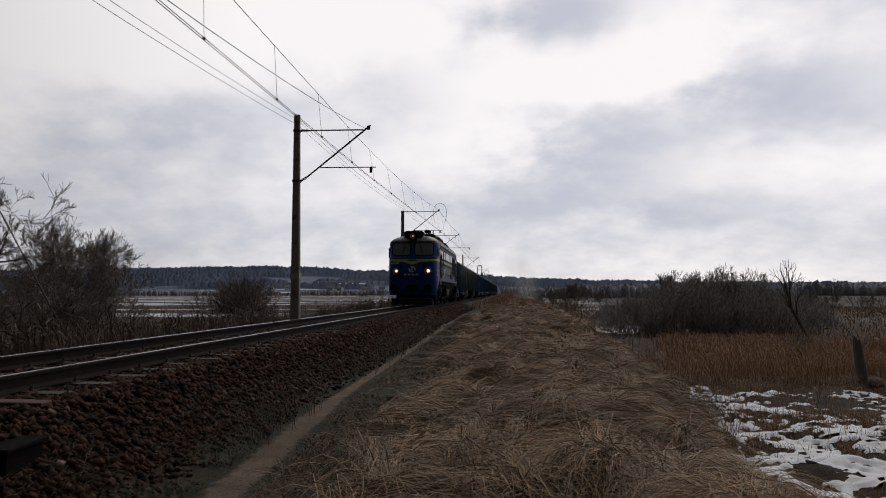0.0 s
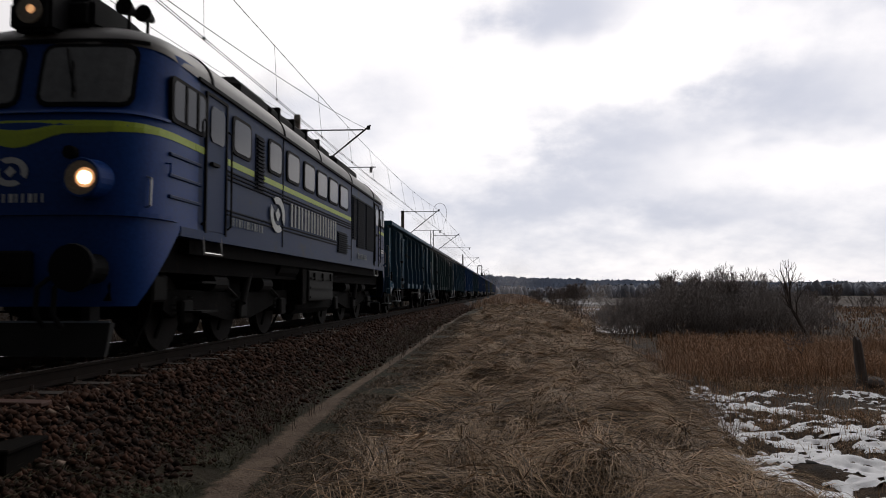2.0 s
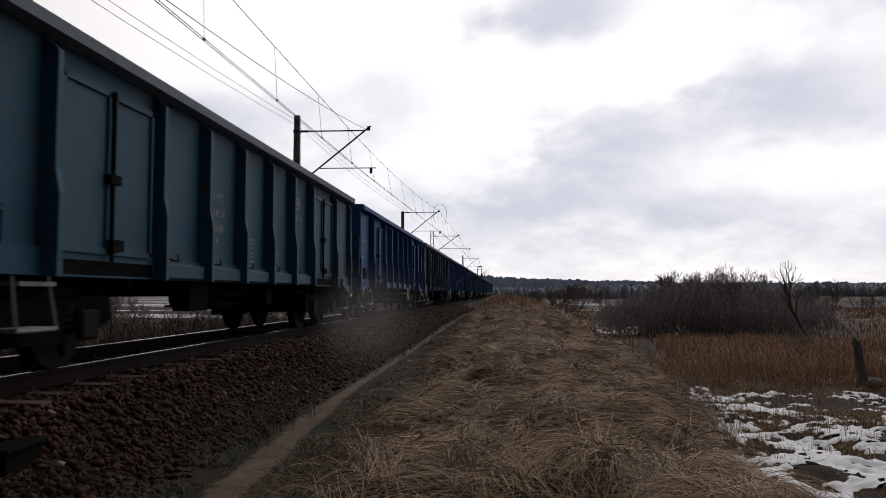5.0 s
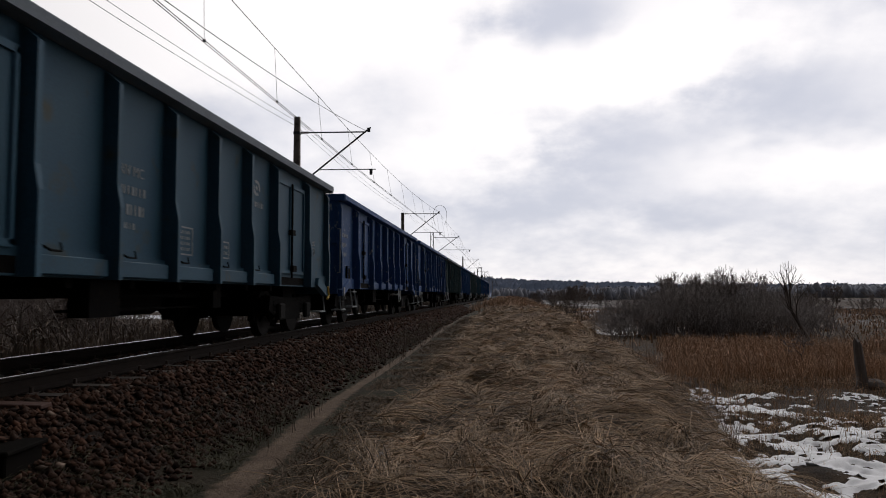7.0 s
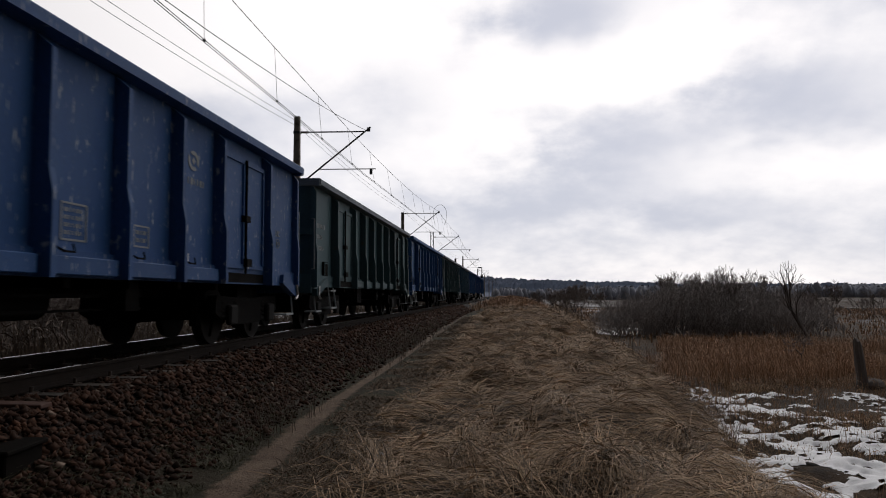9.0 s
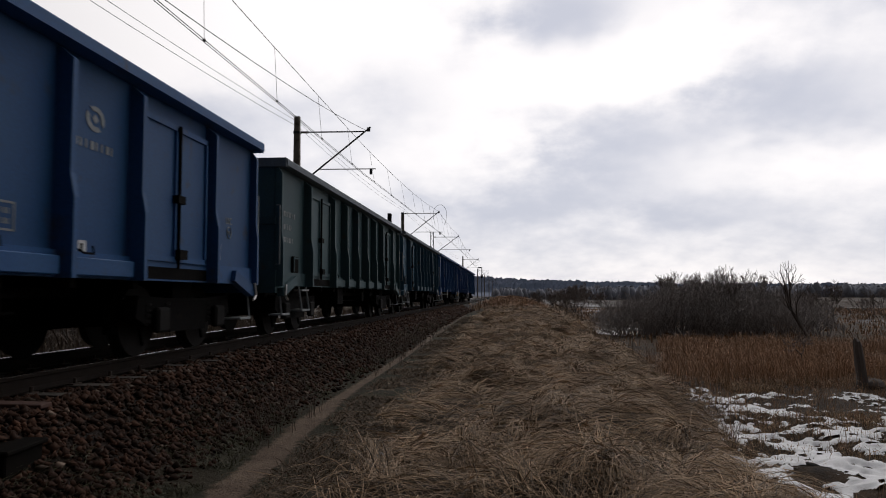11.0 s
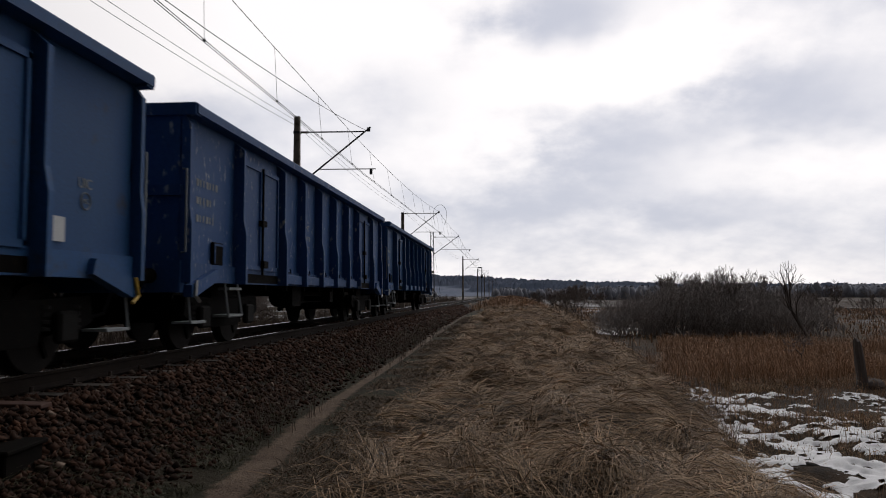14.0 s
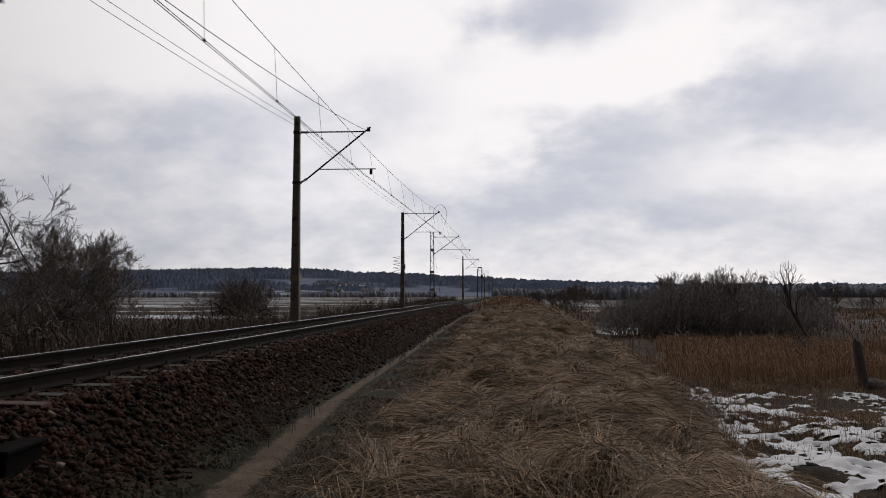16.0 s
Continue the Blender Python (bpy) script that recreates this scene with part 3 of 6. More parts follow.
tagged(part("messenger_wire", path_rods(bmesh.new(), sag((-0.3, -33, 6.6), (-0.1, 28.4, 7.4), 1.8, 24), 0.010, 4), "wire"), "dark slack second messenger wire over the track", "overhead wire", "overhead wires")


def jumper_loop():
    pts = [Vector((0.1 + 0.55 * math.sin(t), 58.0, 7.3 + 0.75 * math.cos(t) * (1 if math.cos(t) > 0 else 1.6))) for t in np.linspace(-2.4, 2.4, 14)]
    tagged(part("jumper_cable", path_rods(bmesh.new(), pts, 0.014, 4), "wire"), "looped jumper cable on the overhead line bracket", "cable")


jumper_loop()


def semaphore(y=215):
    s = empty("signal_post", "dark slender signal post with a raised arm", "railway signal", m=pose(-2.2, y, -0.6))
    part("post", rod(bmesh.new(), (0, 0, 0), (0, 0, 9.4), 0.14, 0.1), "steel", s)
    part("arm", boxes((-1.1, 0.1, -0.04, 0.04, 9.2, 9.5)), "steel", s, at=pose(0, 0, 0, 0, 0, 0))
    part("lamp_head", boxes((-0.3, 0.3, -0.2, 0.2, 6.2, 7.3), bev=0.05), "black", s)


semaphore()


# ---- train ----
def logo(bm, x, y, z, s, t=0.004):
    """Two opposed crescents round a diamond, raised on a side that faces +x; mirrored pieces."""
    for sg in (1, -1):
        out = []
        for a in np.linspace(-0.5, 2.2, 9):
            out.append((y + sg * s * math.cos(a), z + sg * s * 0.8 * math.sin(a)))
        for a in np.linspace(2.0, -0.3, 8):
            out.append((y + sg * s * 0.62 * math.cos(a), z + sg * s * 0.48 * math.sin(a)))
        prism(bm, out, "x", x, x + t)
    prism(bm, [(y - s * 0.33, z), (y, z - s * 0.3), (y + s * 0.33, z), (y, z + s * 0.3)], "x", x, x + t)


def bars(bm, x, y0, y1, z0, z1, n, t=0.004):
    """A row of plain upright bars in place of lettering."""
    w = (y1 - y0) / n
    for i in range(n):
        box(bm, x, x + t, y0 + i * w, y0 + i * w + w * (0.3 if i % 3 else 0.62), z0, z1)


def text_mesh(name, words, size, material, parent, m, label=""):
    c = bpy.data.curves.new(name, "FONT")
    c.body, c.size, c.extrude = words, size, 0.002
    tmp = bpy.data.objects.new(name, c)
    scene.collection.objects.link(tmp)
    me = bpy.data.meshes.new_from_object(tmp.evaluated_get(bpy.context.evaluated_depsgraph_get()))
    bpy.data.objects.remove(tmp)
    me.materials.clear()
    me.materials.append(M[material])
    ob = new(name, me)
    ob.parent = parent
    ob.matrix_basis = m
    if label:
        tagged(ob, label)
    return ob


def side_pose(x, y, z):
    """Writing on the +x side, read from +x: runs towards +y."""
    return pose(x, y, z, 90, 0, 90)


def wheelset(parent, y, r, name="wheelset", gauge=0.7525):
    w = new(name)
    w.parent = parent
    w.matrix_basis = pose(0, y, r)
    for s in (-1, 1):
        bm = rod(bmesh.new(), (s * (gauge - 0.065), 0, 0), (s * (gauge - 0.035), 0, 0), r + 0.028, sides=24)
        rod(bm, (s * (gauge - 0.035), 0, 0), (s * (gauge + 0.07), 0, 0), r, r - 0.008, sides=24)
        part("tyre", bm, "wheel", w, "worn steel tyre")
    bm = bmesh.new()
    rod(bm, (-0.98, 0, 0), (0.98, 0, 0), 0.08, sides=10)
    for s in (-1, 1):
        for k in range(3):
            a = k * 2 * math.pi / 3
            rod(bm, (s * (gauge + 0.08), 0, 0), (s * (gauge + 0.08), math.cos(a) * r * 0.75, math.sin(a) * r * 0.75), 0.03, sides=4)
    part("axle", bm, "under", w)
    return w


def bogie(parent, yc, wb, r, z_frame, n_ax=2):
    b = new("bogie")
    b.parent = parent
    b.matrix_basis = pose(0, yc, 0)
    for s in (-1, 1):
        x0, x1 = (0.93, 1.10) if s > 0 else (-1.10, -0.93)
        bm = bmesh.new()
        h = wb / 2 * (n_ax - 1)
        prism(bm, [(-h - 0.55, r + 0.05), (-h - 0.5, r + 0.32), (-0.45, r + 0.28), (0.45, r + 0.28), (h + 0.5, r + 0.32), (h + 0.55, r + 0.05), (h + 0.28, r - 0.06), (h - 0.3, r + 0.05),
                   (0.55, r - 0.16), (-0.55, r - 0.16), (-h + 0.3, r + 0.05), (-h - 0.28, r - 0.06)], "x", x0, x1)
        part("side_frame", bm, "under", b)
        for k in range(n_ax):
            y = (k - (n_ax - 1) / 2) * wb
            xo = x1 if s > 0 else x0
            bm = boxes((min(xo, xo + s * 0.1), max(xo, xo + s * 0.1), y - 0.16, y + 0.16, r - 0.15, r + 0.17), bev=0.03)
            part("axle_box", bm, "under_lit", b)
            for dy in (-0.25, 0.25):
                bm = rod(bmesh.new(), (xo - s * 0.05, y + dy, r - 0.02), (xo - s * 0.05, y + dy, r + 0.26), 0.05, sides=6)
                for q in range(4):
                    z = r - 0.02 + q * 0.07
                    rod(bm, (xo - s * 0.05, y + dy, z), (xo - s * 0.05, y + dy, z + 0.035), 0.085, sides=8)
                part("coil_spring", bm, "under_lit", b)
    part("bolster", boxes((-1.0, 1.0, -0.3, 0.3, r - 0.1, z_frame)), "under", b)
    for k in range(n_ax):
        y = (k - (n_ax - 1) / 2) * wb
        for s in (-1, 1):
            for q in (-1, 1):
                ya, yb = sorted((y + q * (r + 0.03), y + q * (r + 0.1)))
                part("brake_shoe", boxes((s * 0.75 - 0.06, s * 0.75 + 0.06, ya, yb, r - 0.15, r + 0.2)), "under", b)
    if n_ax == 3:
        for s in (-1, 1):
            for y in (-1.05, 1.05):
                part("brake_cylinder", rod(bmesh.new(), (s * 1.12, y - 0.25, r + 0.42), (s * 1.12, y + 0.25, r + 0.42), 0.13, sides=12), "under_lit", b)
                part("brake_rod", rod(bmesh.new(), (s * 1.14, y + 0.25, r + 0.42), (s * 1.14, y + 0.85, r + 0.2), 0.025), "under_lit", b)
            for y in (-wb - 0.6, wb + 0.6):
                part("sand_pipe", path_rods(bmesh.new(), [(s * 1.0, y, r + 0.6), (s * 0.95, y, r), (s * 0.8, y - 0.1, 0.12)], 0.025, 5), "under_lit", b)
            part("sand_box", boxes((*sorted((s * 0.95, s * 1.2)), -wb - 1.0, -wb - 0.62, r + 0.15, r + 0.5), bev=0.03), "under_lit", b)
            part("damper", rod(bmesh.new(), (s * 1.2, -0.1, r + 0.1), (s * 1.2, 0.2, r + 0.6), 0.06, sides=10), "under_lit", b)
    return b


WHEELS = []     # (wheelset, radius)
BODY_L, PITCH = 14.6, 15.77
TOP, SILL = 3.335, 0.95


def wagon(paint, rim, label, blue_band=False, handwheel=0.0, A=0.0, hook="chrome", stake=0.0):
    """Open high-sided bogie wagon. Local y runs from the body's leading end to its trailing end, z = 0 on the rails; A cuts the leading end short."""
    w = empty("open_wagon", label, "freight wagon", "freight train wagons")
    L, hw = BODY_L, 1.25
    # body shell: floor, side sheets, ends
    part("floor", boxes((-hw, hw, A + 0.06, L - 0.06, 1.20, 1.26)), paint, w)
    for s in (-1, 1):
        xa, xb = sorted((s * (hw - 0.02), s * (hw + 0.02)))
        part("side_sheet", boxes((xa, xb, A + 0.02, L - 0.02, 1.0, TOP - 0.1)), paint, w)
        xa, xb = sorted((s * (hw - 0.06), s * (hw + 0.23)))
        bm = bmesh.new()
        prism(bm, [(xa, TOP - 0.135), (xb, TOP - 0.135), (xb, TOP - 0.02), (xb - 0.02 * s if s > 0 else xb, TOP), (xa, TOP)], "y", A, L)
        part("top_rail", bm, rim, w, "dusty grey top rail")
        xa, xb = sorted((s * (hw - 0.1), s * (hw + 0.07)))
        part("solebar", boxes((xa, xb, A + 0.05, L - 0.05, 0.96, 1.22)), paint, w)
    for y0 in (A + 0.02, L - 0.08):
        part("end_sheet", boxes((-hw, hw, y0, y0 + 0.06, 1.0, TOP - 0.1)), paint, w)
        bm = boxes((-hw - 0.21, hw + 0.21, y0 - 0.06, y0 + 0.1, TOP - 0.16, TOP + 0.005))
        part("end_rail", bm, rim, w, "dusty grey end rail")
        part("end_girder", boxes((-hw - 0.02, hw + 0.02, y0 - 0.06, y0 + 0.1, 2.1, 2.24)), paint, w)
        part("headstock", boxes((-1.28, 1.28, y0 - 0.05, y0 + 0.12, 0.82, 1.24)), paint, w)
        for x in (-0.62, 0.62):
            part("end_post", boxes((x - 0.07, x + 0.07, y0 - 0.06, y0 + 0.11, 1.0, TOP - 0.1)), paint, w)
    # side posts
    mid = 1.346
    posts = [1.85] + [3.95 + mid * k for k in range(6)] + [12.75]
    doors = (1.94, 10.76)
    if A:
        mid = 1.3
        posts = [2.25, 3.2] + [5.2 + mid * k for k in range(5)] + [12.4]
        doors = (3.24, 10.44)
    for s in (-1, 1):
        for y in posts + [A + 0.05, L - 0.05]:
            corner = y < A + 0.5 or y > L - 1
            a, b = (0.13, 0.16) if corner else (0.19, 0.235)
            bm = bmesh.new()
            o = [(s * hw, TOP - 0.15), (s * (hw + 0.03), TOP - 0.15), (s * (hw + a), TOP - 0.28), (s * (hw + a), 1.95), (s * (hw + b), 1.72), (s * (hw + b), SILL), (s * hw, SILL)]
            prism(bm, o, "y", y - 0.04, y + 0.04)
            part("side_post", bm, paint, w)
        x = s * (hw + 0.022)

        def on_side(y0, y1, z0, z1, t):
            xa, xb = sorted((x, x + s * t))
            return (xa, xb, y0, y1, z0, z1)
        # lower pressed panels between the posts
        for k, y in enumerate(posts[2:-2] if A else posts[1:-2]):
            part("lower_panel", boxes(on_side(y + 0.1, y + mid - 0.1, 0.98, 1.16, 0.13), bev=0.01), paint, w)
            bm = bmesh.new()
            path_rods(bm, [(x + s * 0.02, y + 0.25, 1.27), (x + s * 0.15, y + 0.25, 1.20), (x + s * 0.15, y + 0.42, 1.20), (x + s * 0.13, y + 0.42, 1.28)], 0.012, 4)
            part("rope_hook", bm, "under", w)
            if blue_band:
                part("repainted_patch", boxes(on_side(y + 0.06, y + mid - 0.06, 1.22, 1.62, 0.006)), "bluepatch", w, "bright blue repainted patch")
        # double doors with frames, locking bar, hinges
        for y0 in doors:
            d = part("door", boxes(on_side(y0, y0 + 1.92, 1.16, 2.98, 0.03)), paint, w)
            for ya in (y0 + 0.08, y0 + 1.0):
                part("door_leaf", boxes(on_side(ya, ya + 0.84, 1.24, 2.9, 0.055), bev=0.02), paint, d)
                bm = bmesh.new()
                for q in (on_side(ya, ya + 0.05, 1.22, 2.94, 0.085), on_side(ya + 0.8, ya + 0.85, 1.22, 2.94, 0.085), on_side(ya, ya + 0.85, 2.88, 2.95, 0.085), on_side(ya, ya + 0.85, 1.2, 1.27, 0.085)):
                    box(bm, *q)
                part("leaf_frame", bm, paint, d)
            bm = rod(bmesh.new(), (x + s * 0.10, y0 + 0.96, 1.12), (x + s * 0.10, y0 + 0.96, 2.95), 0.022)
            box(bm, *on_side(y0 + 0.86, y0 + 1.06, 1.95, 2.05, 0.14))
            box(bm, *on_side(y0 + 0.9, y0 + 1.12, 1.24, 1.36, 0.15))
            part("locking_bar", bm, "under", d, "dark locking bar")
            part("door_sill", boxes(on_side(y0 - 0.02, y0 + 1.94, 0.98, 1.13, 0.05)), "under", d)
        # end brackets, rope hooks and ladders
        for y0, sg in ((A + 0.1, 1), (L - 0.1, -1)):
            bm = bmesh.new()
            prism(bm, [(y0 + sg * 0.85, 1.16), (y0, 0.92), (y0, 0.76), (y0 + sg * 0.12, 0.76), (y0 + sg * 0.9, 1.0)][::sg], "x", *sorted((x, x + s * 0.12)))
            part("jacking_bracket", bm, paint, w)
            bm = path_rods(bmesh.new(), [(x + s * 0.14, y0 + sg * 0.1, 0.98), (x + s * 0.15, y0 + sg * 0.05, 0.78), (x + s * 0.15, y0 + sg * 0.18, 0.70)], 0.025, 5)
            part("tow_hook", bm, hook if sg < 0 else "chrome", w, "yellow painted hook" if hook == "yellowp" and sg < 0 else "bare metal hook")
            bm = path_rods(bmesh.new(), [(x + s * 0.02, y0 - sg * 0.12, 2.45), (x + s * 0.09, y0 - sg * 0.16, 2.45), (x + s * 0.09, y0 - sg * 0.16, 1.35), (x + s * 0.02, y0 - sg * 0.12, 1.35)], 0.016, 5)
            part("grab_rail", bm, "pale", w, "pale grab rail")
            bm = bmesh.new()
            path_rods(bm, [(x + s * 0.02, y0 + sg * 0.1, 0.8), (x + s * 0.06, y0 + sg * 0.1, 0.42), (x + s * 0.06, y0 + sg * 0.55, 0.42)], 0.018, 4)
            box(bm, *sorted((x - s * 0.2, x + s * 0.08)), *sorted((y0 + sg * 0.1, y0 + sg * 0.55)), 0.40, 0.43)
            part("shunter_step", bm, "pale", w, "pale metal step")
        # step frame under the door, hand brake wheel, writing
        st = A + 2.45 if A else 1.5
        bm = path_rods(bmesh.new(), [(x, st, 0.98), (x + s * 0.08, st - 0.03, 0.46), (x + s * 0.08, st + 0.53, 0.46), (x, st + 0.5, 0.98)], 0.02, 4)
        box(bm, *sorted((x - s * 0.18, x + s * 0.09)), st - 0.03, st + 0.53, 0.45, 0.49)
        box(bm, *sorted((x - s * 0.1, x + s * 0.08)), st, st + 0.5, 0.86, 0.9)
        part("step_frame", bm, "pale", w, "pale step frame under the door")
        if handwheel:
            yh = handwheel
            bm = ring(bmesh.new(), (x + s * 0.16, yh, 0.80), 0.27, 0.016)
            for k in range(3):
                t = math.pi / 2 + k * 2 * math.pi / 3
                rod(bm, (x + s * 0.16, yh, 0.80), (x + s * 0.16, yh + 0.27 * math.cos(t), 0.80 + 0.27 * math.sin(t)), 0.014, sides=4)
            rod(bm, (x - s * 0.2, yh, 0.80), (x + s * 0.16, yh, 0.80), 0.03)
            part("brake_handwheel", bm, "white", w, "white spoked brake handwheel")
        xo = x + s * 0.002
        if s > 0:
            yl = posts[5] + 0.24
            bm = bmesh.new()
            logo(bm, xo, yl + 0.38, 2.62, 0.17)
            bars(bm, xo, yl + 0.02, yl + 0.78, 2.29, 2.38, 8)
            part("emblem", bm, "pale", w, "faded white emblem and lettering bars")
            yn = posts[2] + 0.28
            text_mesh("side_marking", "RIV MC", 0.17, "pale", w, side_pose(xo + 0.002, yn, 2.15), "faded white marking RIV MC")
            bm = bmesh.new()
            bars(bm, xo, yn + 0.02, yn + 0.62, 1.93, 2.03, 7)
            bars(bm, xo, yn - 0.1, yn + 0.62, 1.70, 1.82, 8)
            bars(bm, xo, yn - 0.08, yn + 0.38, 1.54, 1.61, 7)
            part("number_bars", bm, "pale", w, "faded white number bars")
            bm = bmesh.new()
            yd = posts[3] + 0.4
            for q in ((yd, yd + 0.44, 1.68, 1.70), (yd, yd + 0.44, 1.32, 1.34), (yd, yd + 0.02, 1.32, 1.7), (yd + 0.42, yd + 0.44, 1.32, 1.7)):
                box(bm, xo, xo + 0.004, *q)
            for k in range(4):
                bars(bm, xo, yd + 0.06, yd + 0.38, 1.38 + k * 0.075, 1.42 + k * 0.075, 5)
            part("load_table", bm, "pale", w, "faded white framed load table")
            part("tariff_plate", boxes((xo, xo + 0.012, posts[5] + 0.16, posts[5] + 0.5, 1.18, 1.34)), "white", w, "white framed plate")
            bm = bmesh.new()
            bars(bm, xo + 0.012, posts[5] + 0.2, posts[5] + 0.46, 1.21, 1.31, 4)
            part("plate_marks", bm, "black", w)
            part("paper_pocket", boxes((xo, xo + 0.02, L - 1.52, L - 1.34, 1.30, 1.54)), "white", w, "white paper in a pocket")
            text_mesh("class_mark", "UIC", 0.15, "pale", w, side_pose(xo + 0.002, L - 1.12, 1.87), "faded white marking UIC")
            part("class_ring", ring(bmesh.new(), (xo + 0.002, L - 0.98, 1.74), 0.085, 0.008, "x", 18, 4), "pale", w, "faded white ring")
            text_mesh("class_letters", "MC", 0.075, "pale", w, side_pose(xo + 0.002, L - 1.035, 1.715))
            text_mesh("brake_mark", "Sp", 0.15, "pale", w, side_pose(xo + 0.002, L - 0.86, 1.02), "faded white marking Sp")
            bm = bmesh.new()
            ys_ = posts[4] + 0.42
            for q in ((ys_, ys_ + 0.36, 1.58, 1.60), (ys_, ys_ + 0.36, 1.34, 1.36), (ys_, ys_ + 0.02, 1.34, 1.6), (ys_ + 0.34, ys_ + 0.36, 1.34, 1.6)):
                box(bm, xo, xo + 0.004, *q)
            for k in range(2):
                bars(bm, xo, ys_ + 0.06, ys_ + 0.32, 1.40 + k * 0.09, 1.45 + k * 0.09, 5)
            part("small_table", bm, "pale", w, "faded white framed table")
            lh = part("label_holder", boxes((xo, xo + 0.05, A + 0.95, A + 1.3, 1.22, 1.55), bev=0.01), "under", w, "dark label holder")
            part("holder_rim", boxes((xo + 0.05, xo + 0.06, A + 0.97, A + 1.28, 1.50, 1.53), (xo + 0.05, xo + 0.06, A + 0.97, A + 1.0, 1.24, 1.5)), paint, lh)
            eb = A + 0.26 if A else 0.45
            bm = bmesh.new()
            bm.free()
            for wide, z0, n in ((0.75, 2.3, 7), (0.55, 2.05, 5), (0.65, 1.8, 6)):
                bm = bmesh.new()
                bars(bm, xo, eb, eb + wide, z0, z0 + 0.1, n)
                part("lettering_row", bm, "pale", w, "faded white lettering bars")
    if stake:
        part("stake", boxes((1.08, 1.22, stake - 0.08, stake + 0.08, 1.26, 3.82), bev=0.01), "under", w, "dark upright stake inside the side wall")
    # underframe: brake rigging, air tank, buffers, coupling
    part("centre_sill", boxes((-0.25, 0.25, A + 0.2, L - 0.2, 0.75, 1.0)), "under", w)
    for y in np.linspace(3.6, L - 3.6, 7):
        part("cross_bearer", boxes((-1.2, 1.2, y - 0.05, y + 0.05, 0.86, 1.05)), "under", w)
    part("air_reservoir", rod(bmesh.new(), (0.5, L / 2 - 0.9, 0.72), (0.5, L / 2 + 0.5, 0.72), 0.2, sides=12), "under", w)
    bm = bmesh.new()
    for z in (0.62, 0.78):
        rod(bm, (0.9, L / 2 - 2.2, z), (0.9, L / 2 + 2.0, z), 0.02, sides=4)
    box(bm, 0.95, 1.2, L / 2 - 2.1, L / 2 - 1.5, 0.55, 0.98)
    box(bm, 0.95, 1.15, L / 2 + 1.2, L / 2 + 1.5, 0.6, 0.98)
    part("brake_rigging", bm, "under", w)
    for y0, sg in ((A, -1), (L, 1)):
        for x in (-0.875, 0.875):
            bm = rod(bmesh.new(), (x, y0, 1.04), (x, y0 + sg * 0.38, 1.04), 0.1, 0.085, sides=12)
            rod(bm, (x, y0 + sg * 0.38, 1.04), (x, y0 + sg * 0.56, 1.04), 0.07, sides=10)
            rod(bm, (x, y0 + sg * 0.54, 1.04), (x, y0 + sg * 0.57, 1.04), 0.23, 0.22, sides=16)
            part("buffer", bm, "under", w)
        bm = path_rods(bmesh.new(), [(0, y0, 1.0), (0, y0 + sg * 0.35, 0.92), (0, y0 + sg * 0.57, 0.9)], 0.04, 5)
        part("screw_coupling", bm, "under", w)
        bm = path_rods(bmesh.new(), [(0.35, y0, 0.85), (0.35, y0 + sg * 0.2, 0.55), (0.3, y0 + sg * 0.5, 0.5)], 0.025, 5)
        part("brake_hose", bm, "black", w)
    for yc in (A + 1.95, L - 1.95):
        bogie(w, yc, 1.8, 0.46, 0.98)
    for y in (A + 1.05, A + 2.85, L - 2.85, L - 1.05):
        wheelset(w, y, 0.46)
    return w


def rounded(ob, angle=35):
    for p in ob.data.polygons:
        p.use_smooth = True
    ob.data.set_sharp_from_angle(angle=radians(angle))


# plan of the curved cab front: distance out from the centre line, set-back behind the nose
NOSE = ((0.0, 0.0), (0.45, 0.012), (0.85, 0.045), (1.10, 0.10), (1.26, 0.19), (1.36, 0.31), (1.43, 0.50), (1.465, 0.80), (1.47, 1.15), (1.47, 1.62))
NOSE_X, NOSE_Y = np.array([p[0] for p in NOSE]), np.array([p[1] for p in NOSE])
NOSE_A = np.concatenate([[0], np.cumsum(np.hypot(np.diff(NOSE_X), np.diff(NOSE_Y)))])
LOCO_L = 17.53      # over buffers


def nose_back(z):
    """Set-back of the cab front behind the buffer face, by height: apron, nose, raked windscreen."""
    return float(np.interp(z, [0.6, 1.0, 1.68, 2.1, 2.70, 2.84, 2.93, 3.3, 3.75], [0.46, 0.40, 0.36, 0.375, 0.44, 0.50, 0.60, 0.66, 0.76]))


def nose_at(a, z, off=0.0):
    """Point of the cab shell at arc length a from the centre line, standing off by off."""
    s, k = math.copysign(1, a), abs(a)
    x, y = float(np.interp(k, NOSE_A, NOSE_X)), float(np.interp(k, NOSE_A, NOSE_Y))
    x2, y2 = float(np.interp(k + 0.02, NOSE_A, NOSE_X)), float(np.interp(k + 0.02, NOSE_A, NOSE_Y))
    tx, ty = x2 - x, y2 - y
    n = math.hypot(tx, ty) or 1.0
    fade = 1 - float(smooth01(0.5, 1.1, y))
    return (s * (x + ty / n * off), nose_back(2.1) + (nose_back(z) - nose_back(2.1)) * fade + y - tx / n * off, z)


def nose_arc(y):
    """Arc length at which the shell has gone back by y."""
    return float(np.interp(y, NOSE_Y, NOSE_A))


